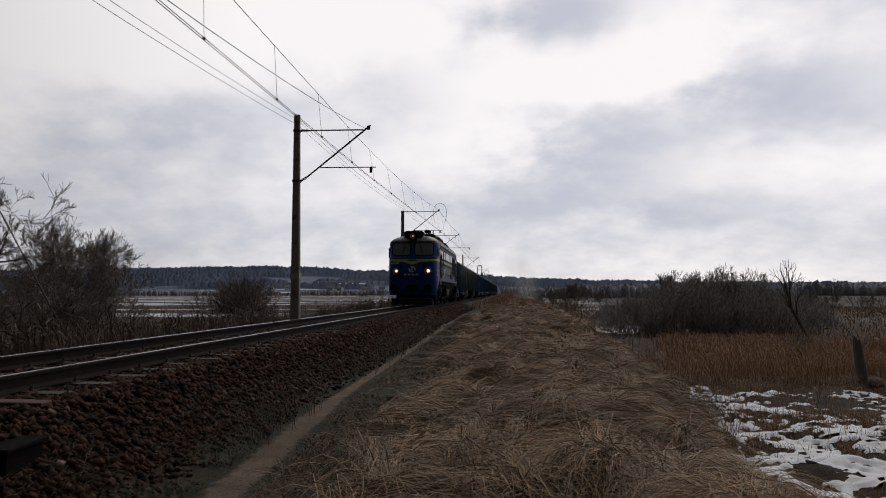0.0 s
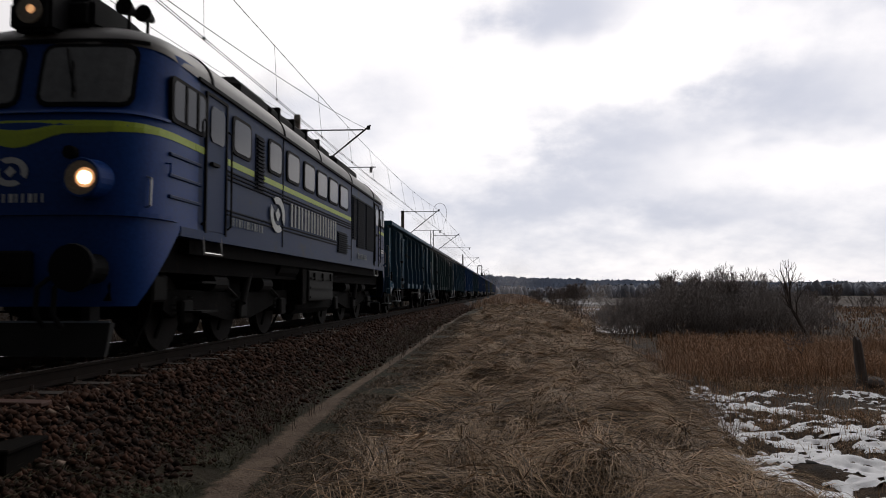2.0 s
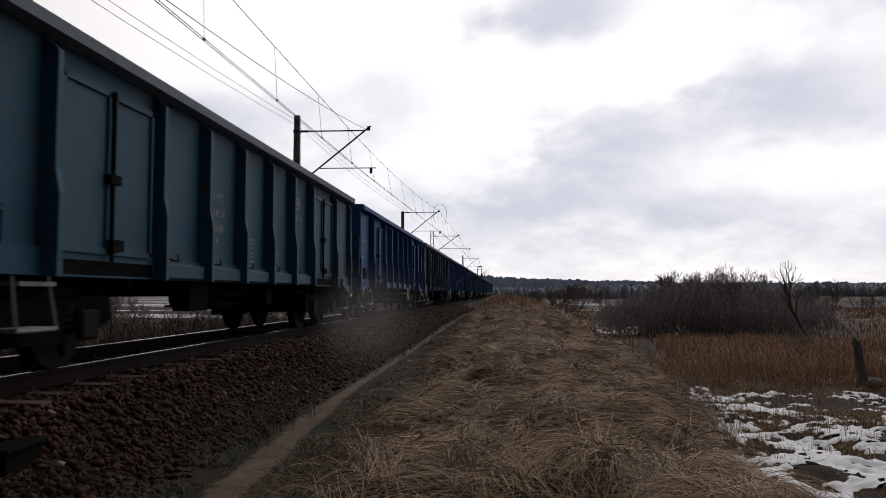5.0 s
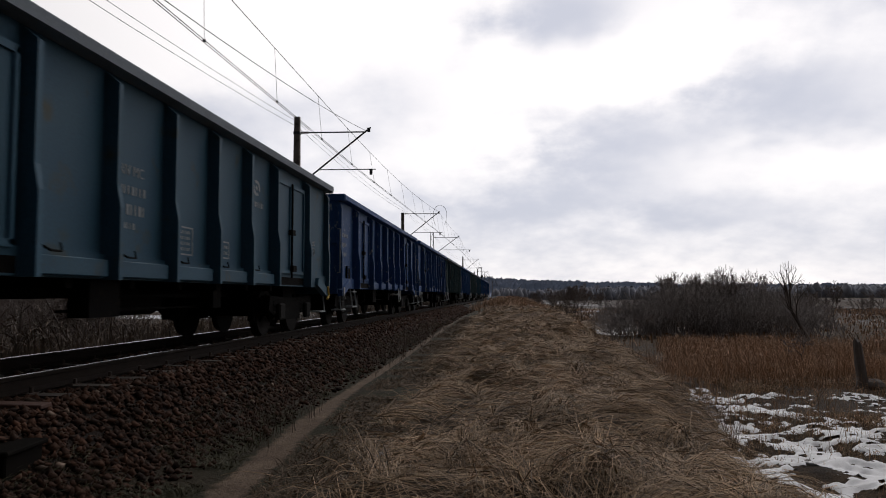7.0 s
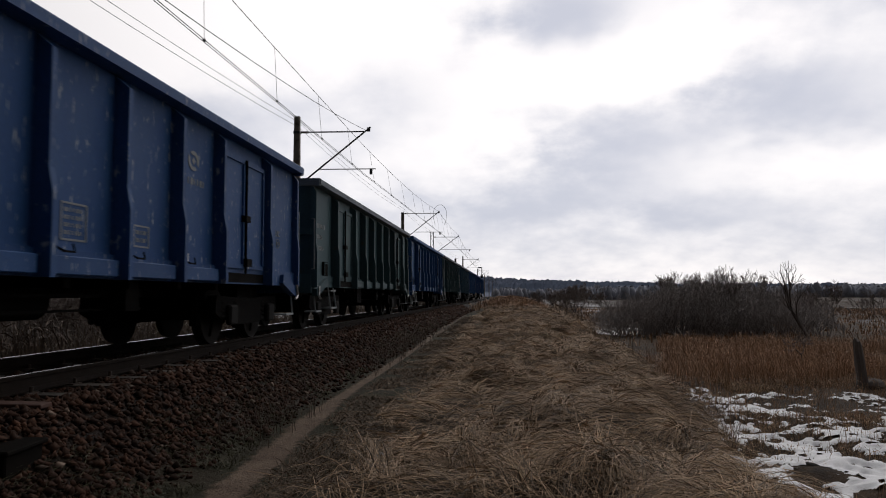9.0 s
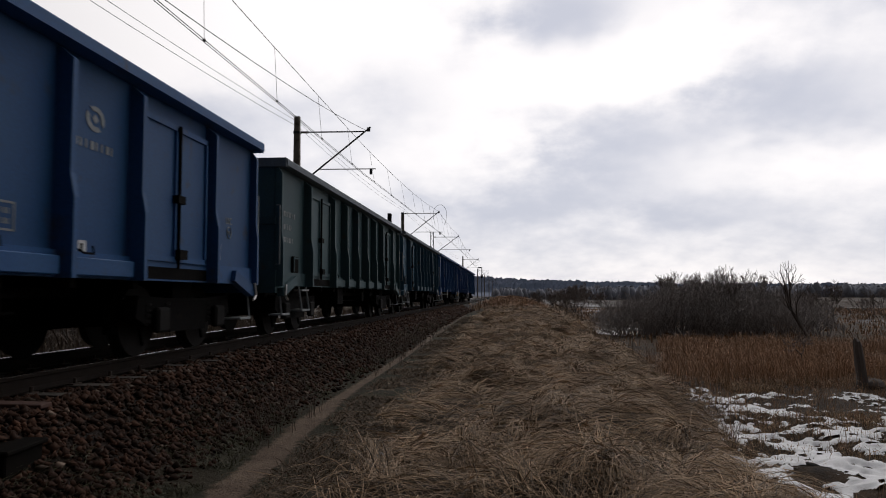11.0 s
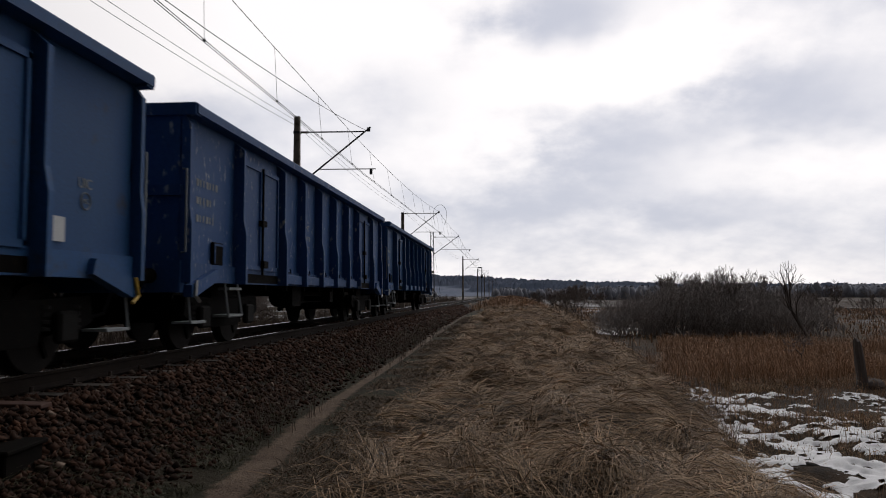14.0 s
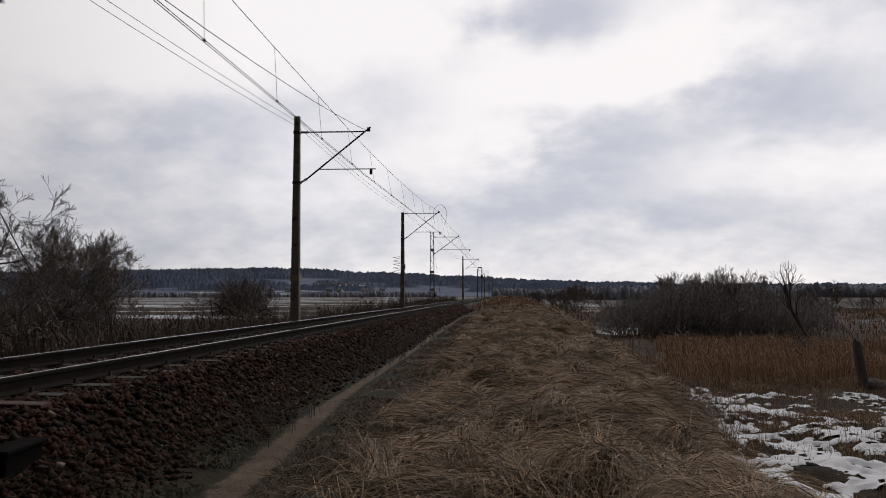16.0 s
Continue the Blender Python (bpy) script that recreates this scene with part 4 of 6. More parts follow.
def shell(rows, thick=0.02):
    """A curved plate through rows of equal length, closed behind."""
    bm = bmesh.new()
    front = [[bm.verts.new(p) for p in r] for r in rows]
    c = Vector((0, 3.0, 0))
    back = []
    for r in rows:
        line = []
        for p in r:
            d = Vector((c.x - p[0], c.y - p[1], 0)).normalized() * thick
            line.append(bm.verts.new(Vector(p) + d))
        back.append(line)
    m, n = len(rows), len(rows[0])
    for i in range(m - 1):
        for j in range(n - 1):
            bm.faces.new((front[i][j], front[i][j + 1], front[i + 1][j + 1], front[i + 1][j]))
            bm.faces.new((back[i][j], back[i + 1][j], back[i + 1][j + 1], back[i][j + 1]))
    for j in range(n - 1):
        bm.faces.new((front[0][j + 1], front[0][j], back[0][j], back[0][j + 1]))
        bm.faces.new((front[-1][j], front[-1][j + 1], back[-1][j + 1], back[-1][j]))
    for i in range(m - 1):
        bm.faces.new((front[i][0], front[i + 1][0], back[i + 1][0], back[i][0]))
        bm.faces.new((front[i + 1][-1], front[i][-1], back[i][-1], back[i + 1][-1]))
    bmesh.ops.recalc_face_normals(bm, faces=list(bm.faces))
    return bm


def nose_patch(a0, a1, z0, z1, off, rad=0.0, n=12, m=8, thick=0.02):
    """A plate on the cab shell; z0 and z1 are heights or functions of the arc length; rad rounds its corners."""
    lo = z0 if callable(z0) else (lambda a: z0)
    hi = z1 if callable(z1) else (lambda a: z1)
    rows = []
    for i in range(m + 1):
        t = i / m
        if rad:
            t = 0.5 - 0.5 * math.cos(math.pi * t)
        row = []
        for j in range(n + 1):
            u = j / n
            ins = 0.0
            if rad:
                h = hi(a0) - lo(a0)
                e = min(t, 1 - t) * h
                ins = rad - math.sqrt(max(0.0, rad * rad - (rad - min(e, rad)) ** 2))
            a = a0 + ins + (a1 - a0 - 2 * ins) * u
            row.append(nose_at(a, lo(a) + (hi(a) - lo(a)) * t, off))
        rows.append(row)
    return shell(rows, thick)


def locomotive():
    lo = empty("locomotive", "navy blue diesel locomotive with lime stripe and lit headlamps", "locomotive")
    L, W, Z0, ZR = LOCO_L, 1.47, 1.56, 3.64
    mirror = Matrix.Translation((0, L, 0)) @ Matrix.Rotation(math.pi, 4, "Z")

    def loft(rings, cap=True):
        bm = bmesh.new()
        rv = [[bm.verts.new(p) for p in r] for r in rings]
        n = len(rings[0])
        for a, b in zip(rv[:-1], rv[1:]):
            for i in range(n - 1):
                bm.faces.new((a[i], a[i + 1], b[i + 1], b[i]))
        if cap:
            bm.faces.new(rv[0][::-1])
            bm.faces.new(rv[-1])
        return bm

    for s in (-1, 1):
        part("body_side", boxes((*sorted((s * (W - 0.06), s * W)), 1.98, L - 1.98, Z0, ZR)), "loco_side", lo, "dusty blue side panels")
    part("engine_room", boxes((-1.40, 1.40, 1.9, L - 1.9, 1.3, ZR)), "under", lo)

    # roof: a smooth dome over each cab, sooty grey
    def roof_section(y, grow=0.0):
        q = min(y, L - y)
        w = float(np.interp(max(q - nose_back(3.75), 0.0), NOSE_Y, NOSE_X)) + 0.02 + grow
        base = 3.63 + 0.10 * float(1 - smooth01(0.8, 1.7, q))
        top = float(np.interp(q, [0.76, 0.80, 0.88, 1.0, 1.2, 1.6, 2.3, 3.2], [3.80, 3.87, 3.95, 4.03, 4.12, 4.21, 4.27, 4.29])) + grow
        w = max(w, 0.75 + grow)
        return [(w * math.copysign(abs(math.cos(t)) ** 0.72, math.cos(t)), y, base + (top - base) * abs(math.sin(t)) ** 0.92) for t in np.linspace(0, math.pi, 21)]

    ends = [0.765, 0.80, 0.86, 0.95, 1.08, 1.25, 1.5, 1.9, 2.5, 3.4]
    rf = part("roof", loft([roof_section(y) for y in ends + [5.6, 8.7, 11.9] + [L - y for y in ends[::-1]]]), "roof", lo, "grey soot-stained curved roof")
    rounded(rf, 50)
    for y in (2.35, 5.6, 8.2, 11.35, 14.45):
        part("roof_rib", loft([roof_section(yy, 0.018) for yy in (y - 0.03, y + 0.03)]), "black", lo)
    for x in (-1.49, 1.49):
        part("rain_gutter", boxes((x - 0.02, x + 0.02, 1.9, L - 1.9, 3.61, 3.66)), "black", lo)
    # roof equipment
    part("exhaust_hood", boxes((-0.85, 0.9, 4.8, 6.5, 4.05, 4.60), bev=0.14), "black", lo, "sooty exhaust hood")
    part("roof_walk", boxes((-0.85, 0.9, 6.5, 11.3, 4.05, 4.54), bev=0.09), "black", lo, "sooty raised roof casing")
    for y in (7.0, 8.0, 9.0, 10.1):
        part("hatch_rib", boxes((-0.88, 0.93, y, y + 0.09, 4.1, 4.585), bev=0.02), "black", lo)
    part("radiator_hood", boxes((-1.0, 1.0, 11.6, 14.3, 4.05, 4.48), bev=0.1), "black", lo)
    for y in (12.3, 13.5):
        part("fan_cowl", rod(bmesh.new(), (0, y, 4.46), (0, y, 4.56), 0.52, sides=20), "black", lo)
    part("exhaust_stack", rod(bmesh.new(), (0.15, 7.5, 4.5), (0.15, 7.5, 4.78), 0.17, sides=12), "black", lo)
    # roof lamp and its casing
    bm = bmesh.new()
    prism(bm, [(0.60, 3.86), (0.60, 4.30), (0.66, 4.42), (1.25, 4.46), (1.7, 4.2), (1.2, 3.95)], "x", -0.25, 0.25)
    bmesh.ops.bevel(bm, geom=list(bm.edges), offset=0.045, segments=2, affect="EDGES")
    lb = part("headlight_box", bm, "black", lo, "black roof headlight box")
    bm = bmesh.new()
    prism(bm, [(0.95, 4.0), (0.95, 4.38), (1.05, 4.46), (2.0, 4.48), (2.5, 4.36), (2.6, 4.2)], "x", -0.55, 0.55)
    bmesh.ops.bevel(bm, geom=list(bm.edges), offset=0.07, segments=2, affect="EDGES")
    part("casing", bm, "black", lb)
    part("top_lens", rod(bmesh.new(), (0, 0.585, 4.10), (0, 0.62, 4.10), 0.16, sides=18), "lens", lb, "dull round lamp glass")
    part("top_bulb", rod(bmesh.new(), (0.02, 0.578, 4.11), (0.02, 0.59, 4.11), 0.05, sides=12), "lamp_dim", lb, "dim warm lit lamp")
    for x, y in ((0.72, 1.5), (0.84, 1.75)):
        bm = rod(bmesh.new(), (x, y, 4.08), (x, y, 4.42), 0.022)
        rod(bm, (x, y - 0.14, 4.43), (x, y + 0.12, 4.43), 0.115, 0.04, sides=14)
        part("horn", bm, "black", lo, "black trumpet horn")

    for front in (True, False):
        # Rear cab takes the darkened copy, as its corner faces the bright sky.
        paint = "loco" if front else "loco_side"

        def fit(ob):
            if not front:
                ob.data.transform(mirror)
            return ob

        # cab shell from the sill to the cant rail, closed across behind
        aw = nose_arc(1.62)
        arcs = [-aw] + [-nose_arc(v) for v in (1.3, 1.0, 0.75, 0.5, 0.36, 0.25, 0.17, 0.10, 0.06, 0.03)] + [-0.5, -0.25, 0, 0.25, 0.5] + [nose_arc(v) for v in (0.03, 0.06, 0.10, 0.17, 0.25, 0.36, 0.5, 0.75, 1.0, 1.3)] + [aw]
        zs = [1.56, 1.68, 1.9, 2.1, 2.3, 2.5, 2.70, 2.78, 2.84, 2.89, 2.93, 3.1, 3.3, 3.5, 3.64, 3.75]
        cab = fit(part("front_cab" if front else "rear_cab", shell([[nose_at(a, z) for a in arcs] for z in zs], 0.05), paint, lo, "navy blue cab"))
        rounded(cab, 40)
        # windscreens
        for sg in (-1, 1):
            a0, a1 = sorted((sg * 0.10, sg * 1.24))
            ws = fit(part("windscreen_surround", nose_patch(a0, a1, 2.95, 3.74, 0.018, 0.13), "black", lo, "black rubber windscreen surround"))
            fit(part("windscreen_glass", nose_patch(a0 + 0.055, a1 - 0.055, 3.0, 3.69, 0.026, 0.10), "windscreen", ws, "windscreen coloured grey for its reflection"))
            bm = bmesh.new()
            p = [nose_at(sg * a, z, 0.06) for a, z in ((0.42, 3.66), (0.5, 3.35), (0.58, 3.12))]
            path_rods(bm, p, 0.011, 4)
            path_rods(bm, [nose_at(sg * 0.5, 3.5, 0.055), nose_at(sg * 0.56, 3.05, 0.055)], 0.014, 4)
            fit(part("wiper", bm, "black", ws))
        fit(part("eyebrow", nose_patch(-1.32, 1.32, 3.76, 3.80, 0.03, 0, 24, 1, 0.06), "black", lo))
        fit(part("belt_ledge", nose_patch(-nose_arc(0.62), nose_arc(0.62), 2.85, 2.885, 0.045, 0, 28, 1, 0.07), paint, lo))
        fit(part("lower_ledge", nose_patch(-nose_arc(0.9), nose_arc(0.9), 1.655, 1.71, 0.06, 0, 32, 1, 0.09), paint, lo))

        def chevron(a):
            k = abs(a)
            return 2.60 - 0.17 * float(1 - smooth01(0.0, 0.62, k)) + 0.06 * float(smooth01(0.7, 1.8, k))
        fit(part("lime_chevron", nose_patch(-nose_arc(1.5), nose_arc(1.5), chevron, 2.755, 0.005, 0, 48, 2, 0.008), "lime", lo, "lime green stripe with a point"))
        # headlamps, marker lamps, hand rails
        for x, m_ in ((-0.92, "lamp_warm"), (0.92, "lamp")):
            y = 0.43
            hl = fit(part("headlamp", rod(bmesh.new(), (x, y + 0.1, 2.06), (x, y - 0.20, 2.05), 0.235, 0.215, sides=24), paint, lo, "round headlamp housing"))
            fit(part("rim", ring(bmesh.new(), (x, y - 0.20, 2.05), 0.205, 0.02, "y", 24, 6), paint, hl))
            fit(part("reflector", rod(bmesh.new(), (x, y - 0.198, 2.05), (x, y - 0.208, 2.05), 0.19, sides=24), "lens" if front else "rimgrey", hl, "dull round reflector"))
            if front:
                o = 0.05 if x > 0 else 0.03
                fit(part("bulb", rod(bmesh.new(), (x + o, y - 0.208, 2.05), (x + o, y - 0.222, 2.05), 0.075 if x > 0 else 0.06, sides=16), m_, hl, "lit headlamp bulb"))
                # Emissive ring adds the bulb's halo on the reflector.
                fit(part("halo_glass", ring(bmesh.new(), (x + o, y - 0.212, 2.05), 0.095 if x > 0 else 0.075, 0.016, "y", 20, 5), "lamp_dim", hl, "warm glowing ring for the bulb's halo"))
            fit(part("marker_lamp", rod(bmesh.new(), (x * 0.76, 0.42, 2.36), (x * 0.76, 0.33, 2.36), 0.075, sides=14), "black", lo))
            sg = math.copysign(1, x)
            k = sg * nose_arc(0.40)
            fit(part("hand_rail", path_rods(bmesh.new(), [nose_at(k, 1.78, 0.0), nose_at(k, 1.80, 0.06), nose_at(k, 2.12, 0.06), nose_at(k, 2.14, 0.0)], 0.015, 5), "chrome", lo, "bare metal hand rail"))
            fit(part("side_hook", path_rods(bmesh.new(), [nose_at(sg * nose_arc(0.7), 2.35, 0.0), nose_at(sg * nose_arc(0.7), 2.35, 0.07), nose_at(sg * nose_arc(0.7), 2.2, 0.07)], 0.014, 5), paint, lo))
        # emblem and lettering as plain shapes
        bm = bmesh.new()
        logo(bm, 0, 0, 2.15, 0.21, 0.006)
        part("front_emblem", bm, "white", lo, "white emblem of plain crescents", pose(0, nose_back(2.1) - 0.01, 0, 0, 0, -90) if front else mirror @ pose(0, nose_back(2.1) - 0.01, 0, 0, 0, -90))
        bm = bmesh.new()
        bars(bm, 0, -0.46, 0.46, 1.80, 1.90, 12, 0.006)
        part("front_lettering", bm, "white", lo, "white lettering bars", pose(0, nose_back(1.9) - 0.012, 0, 0, 0, -90) if front else mirror @ pose(0, nose_back(1.9) - 0.012, 0, 0, 0, -90))
        bm = bmesh.new()
        for i in range(8):
            a = -1.26 + i * 0.064
            p, q = nose_at(a, 2.46, 0.008), nose_at(a + 0.036, 2.46, 0.008)
            prism(bm, [p[:2], q[:2], (q[0], q[1] + 0.02), (p[0], p[1] + 0.02)], "z", 2.46, 2.56)
        fit(part("number_bars", bm, "white", lo, "white number bars"))
        # apron below the ledge, cut away behind
        rows = []
        for z in (0.64, 0.80, 1.0, 1.2, 1.4, 1.56, 1.66):
            back = float(np.interp(z, [0.64, 0.88, 1.55, 1.66], [0.26, 0.44, 1.06, 1.2]))
            lim = nose_arc(back)
            rows.append([nose_at(lim * u, z, 0.012) for u in np.linspace(-1, 1, 31)])
        rounded(fit(part("front_apron", shell(rows, 0.04), paint, lo, "navy blue lower front apron")), 40)
        bm = boxes((-1.12, 1.12, 0.52, 0.66, 0.7, 1.5))
        fit(part("buffer_beam", bm, "under", lo))
        for x in (-0.97, 0.97):
            bm = rod(bmesh.new(), (x, 0.46, 1.06), (x, 0.22, 1.06), 0.17, 0.13, sides=16)
            rod(bm, (x, 0.22, 1.06), (x, 0.05, 1.06), 0.09, sides=12)
            rod(bm, (x, 0.05, 1.06), (x, 0.0, 1.06), 0.26, 0.25, sides=20)
            fit(part("buffer", bm, "black", lo, "black round buffer"))
        bm = boxes((-0.3, 0.3, 0.26, 0.42, 0.86, 1.26), bev=0.03)
        path_rods(bm, [(0, 0.32, 1.05), (0, 0.08, 1.0), (0, 0.06, 0.7)], 0.05, 6)
        fit(part("coupling", bm, "black", lo))
        for x in (-0.66, -0.46, 0.46, 0.66):
            fit(part("brake_hose", path_rods(bmesh.new(), [(x, 0.40, 0.95), (x, 0.22, 0.85), (x + 0.03, 0.16, 0.55), (x + 0.08, 0.24, 0.42)], 0.03, 6), "black", lo))
        bm = bmesh.new()
        prism(bm, [(0.30, 0.10), (0.40, 0.46), (0.50, 0.46), (0.36, 0.10)], "x", -1.20, 1.20)
        bmesh.ops.recalc_face_normals(bm, faces=list(bm.faces))
        pp = fit(part("pilot_plate", bm, "pilot", lo, "scuffed grey pilot plate"))
        fit(part("pilot_edge", boxes((-1.2, 1.2, 0.385, 0.41, 0.462, 0.485)), "rimgrey", pp, "pale grey upper edge"))
        for x in (-0.85, 0.85):
            fit(part("pilot_bracket", boxes((x - 0.05, x + 0.05, 0.5, 0.7, 0.3, 0.8)), "black", lo))
    # sides
    for s in (-1, 1):
        x = s * W

        def on(y0, y1, z0, z1, t):
            return (*sorted((x - s * 0.02, x + s * t)), y0, y1, z0, z1)

        def window(y0, y1, z0, z1, name="side_window", c=0.1):
            def o(k):
                a, b, d, e = y0 + k, y1 - k, z0 + k, z1 - k
                pts = []
                for cy, cz, t0 in ((b - c, d + c, -90), (b - c, e - c, 0), (a + c, e - c, 90), (a + c, d + c, 180)):
                    for q in range(4):
                        t = radians(t0 + q * 30)
                        pts.append((cy + c * math.cos(t), cz + c * math.sin(t)))
                return pts
            w_ = part(name, prism(bmesh.new(), o(-0.02), "x", *sorted((x - s * 0.02, x + s * 0.028))), "black", lo, "black rubber window frame")
            part("pane", prism(bmesh.new(), o(0.03), "x", *sorted((x, x + s * 0.033))), "glass", w_, "dark reflective window pane")

        window(1.16, 2.12, 2.90, 3.44, "cab_window", 0.08)
        for y in (1.52, 1.86):
            part("window_bar", boxes(on(y - 0.025, y + 0.025, 2.92, 3.42, 0.045)), "black", lo)
        window(15.48, 16.24, 2.90, 3.44, "cab_window", 0.08)
        part("window_bar", boxes(on(15.84, 15.89, 2.92, 3.42, 0.045)), "black", lo)
        pl = part("notice_plate", boxes(on(15.72, 16.2, 2.06, 2.24, 0.012)), "white", lo, "white notice plate")
        for z in (2.15, 2.08):
            part("notice_line", boxes(on(15.76, 16.16, z + 0.03, z + 0.05, 0.015)), "under", pl)
        for y0, y1 in ((3.12, 3.86), (4.74, 5.42), (5.77, 6.54), (6.88, 7.66), (7.89, 8.72), (8.93, 9.75), (10.0, 10.86)):
            window(y0, y1, 2.88, 3.43)
        for y0 in (2.20, 14.62):
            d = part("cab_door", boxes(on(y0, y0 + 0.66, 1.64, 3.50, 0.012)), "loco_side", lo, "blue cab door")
            part("door_seal", boxes(on(y0 - 0.045, y0, 1.6, 3.54, 0.03), on(y0 + 0.66, y0 + 0.705, 1.6, 3.54, 0.03), on(y0, y0 + 0.66, 3.50, 3.54, 0.03)), "black", d)
            part("door_pane", prism(bmesh.new(), [(y0 + 0.16, 2.88), (y0 + 0.52, 2.88), (y0 + 0.58, 2.95), (y0 + 0.58, 3.30), (y0 + 0.52, 3.38), (y0 + 0.16, 3.38), (y0 + 0.1, 3.30), (y0 + 0.1, 2.95)], "x", *sorted((x, x + s * 0.03))), "glass", d)
            part("door_handle", boxes(on(y0 + 0.1, y0 + 0.34, 2.54, 2.585, 0.07)), "black", d)
            for dy in (-0.12, 0.78):
                part("grab_pole", path_rods(bmesh.new(), [(x, y0 + dy, 1.7), (x + s * 0.06, y0 + dy, 1.75), (x + s * 0.06, y0 + dy, 3.1), (x, y0 + dy, 3.15)], 0.016, 5), "black", lo)
            part("entry_step", path_rods(bmesh.new(), [(x, y0 - 0.05, 1.56), (x + s * 0.02, y0 - 0.05, 1.32), (x + s * 0.02, y0 + 0.55, 1.32), (x, y0 + 0.55, 1.56)], 0.022, 5), "chrome", lo, "bare metal step")
            for z in (0.92, 0.52):
                part("ladder_tread", boxes((*sorted((x - s * 0.25, x - s * 0.02)), y0 + 0.0, y0 + 0.55, z, z + 0.03)), "under_lit", lo)
        # stripe, pressed ribs, louvres, sill beam
        for y0, y1 in ((1.88, 2.15), (2.91, 4.08), (4.55, 11.34), (14.3, 14.56), (15.33, 15.7)):
            part("lime_stripe", boxes(on(y0, y1, 2.66, 2.755, 0.006)), "lime", lo, "lime green stripe")
        for z in (2.56, 2.50, 2.44, 1.98, 1.92):
            part("pressed_rib", boxes(on(2.95, 11.3, z, z + 0.022, 0.024)), "grille", lo)
        for z in (2.46, 2.2, 1.94):
            part("pressed_rib", boxes(on(1.15, 2.05, z, z + 0.045, 0.02), bev=0.008), "loco_side", lo)
            part("pressed_rib", boxes(on(15.5, 16.3, z, z + 0.045, 0.02), bev=0.008), "loco_side", lo)
        for y0, y1, z0, z1, n in ((4.12, 4.50, 2.46, 3.38, 14), (11.46, 11.92, 2.2, 3.38, 16), (12.02, 13.1, 2.02, 3.38, 22), (13.2, 14.42, 2.02, 3.38, 22), (9.80, 10.80, 1.76, 2.28, 9)):
            lv = part("louvre", boxes(on(y0, y1, z0, z1, 0.012)), "grille", lo, "dark louvred grille")
            for k in range(n):
                z = z0 + 0.03 + (z1 - z0 - 0.05) * k / n
                part("slat", boxes(on(y0 + 0.03, y1 - 0.03, z, z + (z1 - z0) / n * 0.45, 0.045)), "grille", lv)
        part("sill_beam", boxes((*sorted((s * 1.2, s * 1.49)), 1.45, L - 1.45, 1.50, 1.62)), "loco_side", lo, "dusty sill beam")
        for y in (5.56, 11.35, 14.48):
            part("panel_joint", boxes(on(y, y + 0.04, 1.62, 3.60, 0.012)), "grille", lo)
        if s > 0:
            bm = bmesh.new()
            logo(bm, x + 0.028, 5.22, 2.17, 0.40, 0.006)
            part("side_emblem", bm, "white", lo, "white emblem of plain crescents")
            w_ = (9.70 - 5.98) / 8
            for i in range(8):
                y = 5.98 + i * w_
                bm = boxes((x + 0.026, x + 0.033, y + 0.03, y + 0.13, 2.03, 2.47), (x + 0.026, x + 0.033, y + 0.25, y + 0.35, 2.03, 2.47))
                part("lettering_bars", bm, "faded", lo, "white lettering bars")
            for y0, y1, z0, z1, n in ((3.04, 4.49, 1.78, 1.90, 13), (12.15, 13.4, 1.72, 1.86, 9)):
                bm = bmesh.new()
                bars(bm, x + 0.026, y0, y1, z0, z1, n, 0.006)
                part("side_number_bars", bm, "pale", lo, "faded white number bars")
        # tank, boxes and pipes
        part("battery_box", boxes((*sorted((s * 0.9, s * 1.42)), 7.58, 9.62, 0.62, 1.26), bev=0.02), "pilot", lo, "grey ribbed battery box")
        for k in range(3):
            part("box_rib", boxes((*sorted((s * 1.42, s * 1.44)), 7.66, 9.54, 0.68 + k * 0.2, 0.72 + k * 0.2)), "pilot", lo)
        for y in (7.9, 8.6, 9.3):
            part("box_latch", boxes((*sorted((s * 1.42, s * 1.46)), y, y + 0.05, 1.06, 1.22)), "under_lit", lo)
        part("filter_box", boxes((*sorted((s * 0.9, s * 1.38)), 7.22, 7.55, 0.55, 1.3), bev=0.02), "under", lo)
        part("side_tank", rod(bmesh.new(), (s * 1.15, 5.9, 1.28), (s * 1.15, 7.1, 1.28), 0.2, sides=14), "under", lo)
        part("air_pipe", path_rods(bmesh.new(), [(s * 1.32, 2.6, 1.42), (s * 1.32, 6.0, 1.40), (s * 1.32, 9.5, 1.42), (s * 1.32, 14.6, 1.40)], 0.03, 5), "under_lit", lo)
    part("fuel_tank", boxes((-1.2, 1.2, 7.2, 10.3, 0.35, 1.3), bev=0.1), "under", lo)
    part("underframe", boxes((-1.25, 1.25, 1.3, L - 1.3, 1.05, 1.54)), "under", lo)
    for yc in (4.46, L - 4.46):
        bogie(lo, yc, 2.1, 0.525, 1.08, 3)
        for k in (-1, 0, 1):
            wheelset(lo, yc + 2.1 * k, 0.525)
    return lo


TRAIN = []      # (thing, y of its origin at 1.5 s)


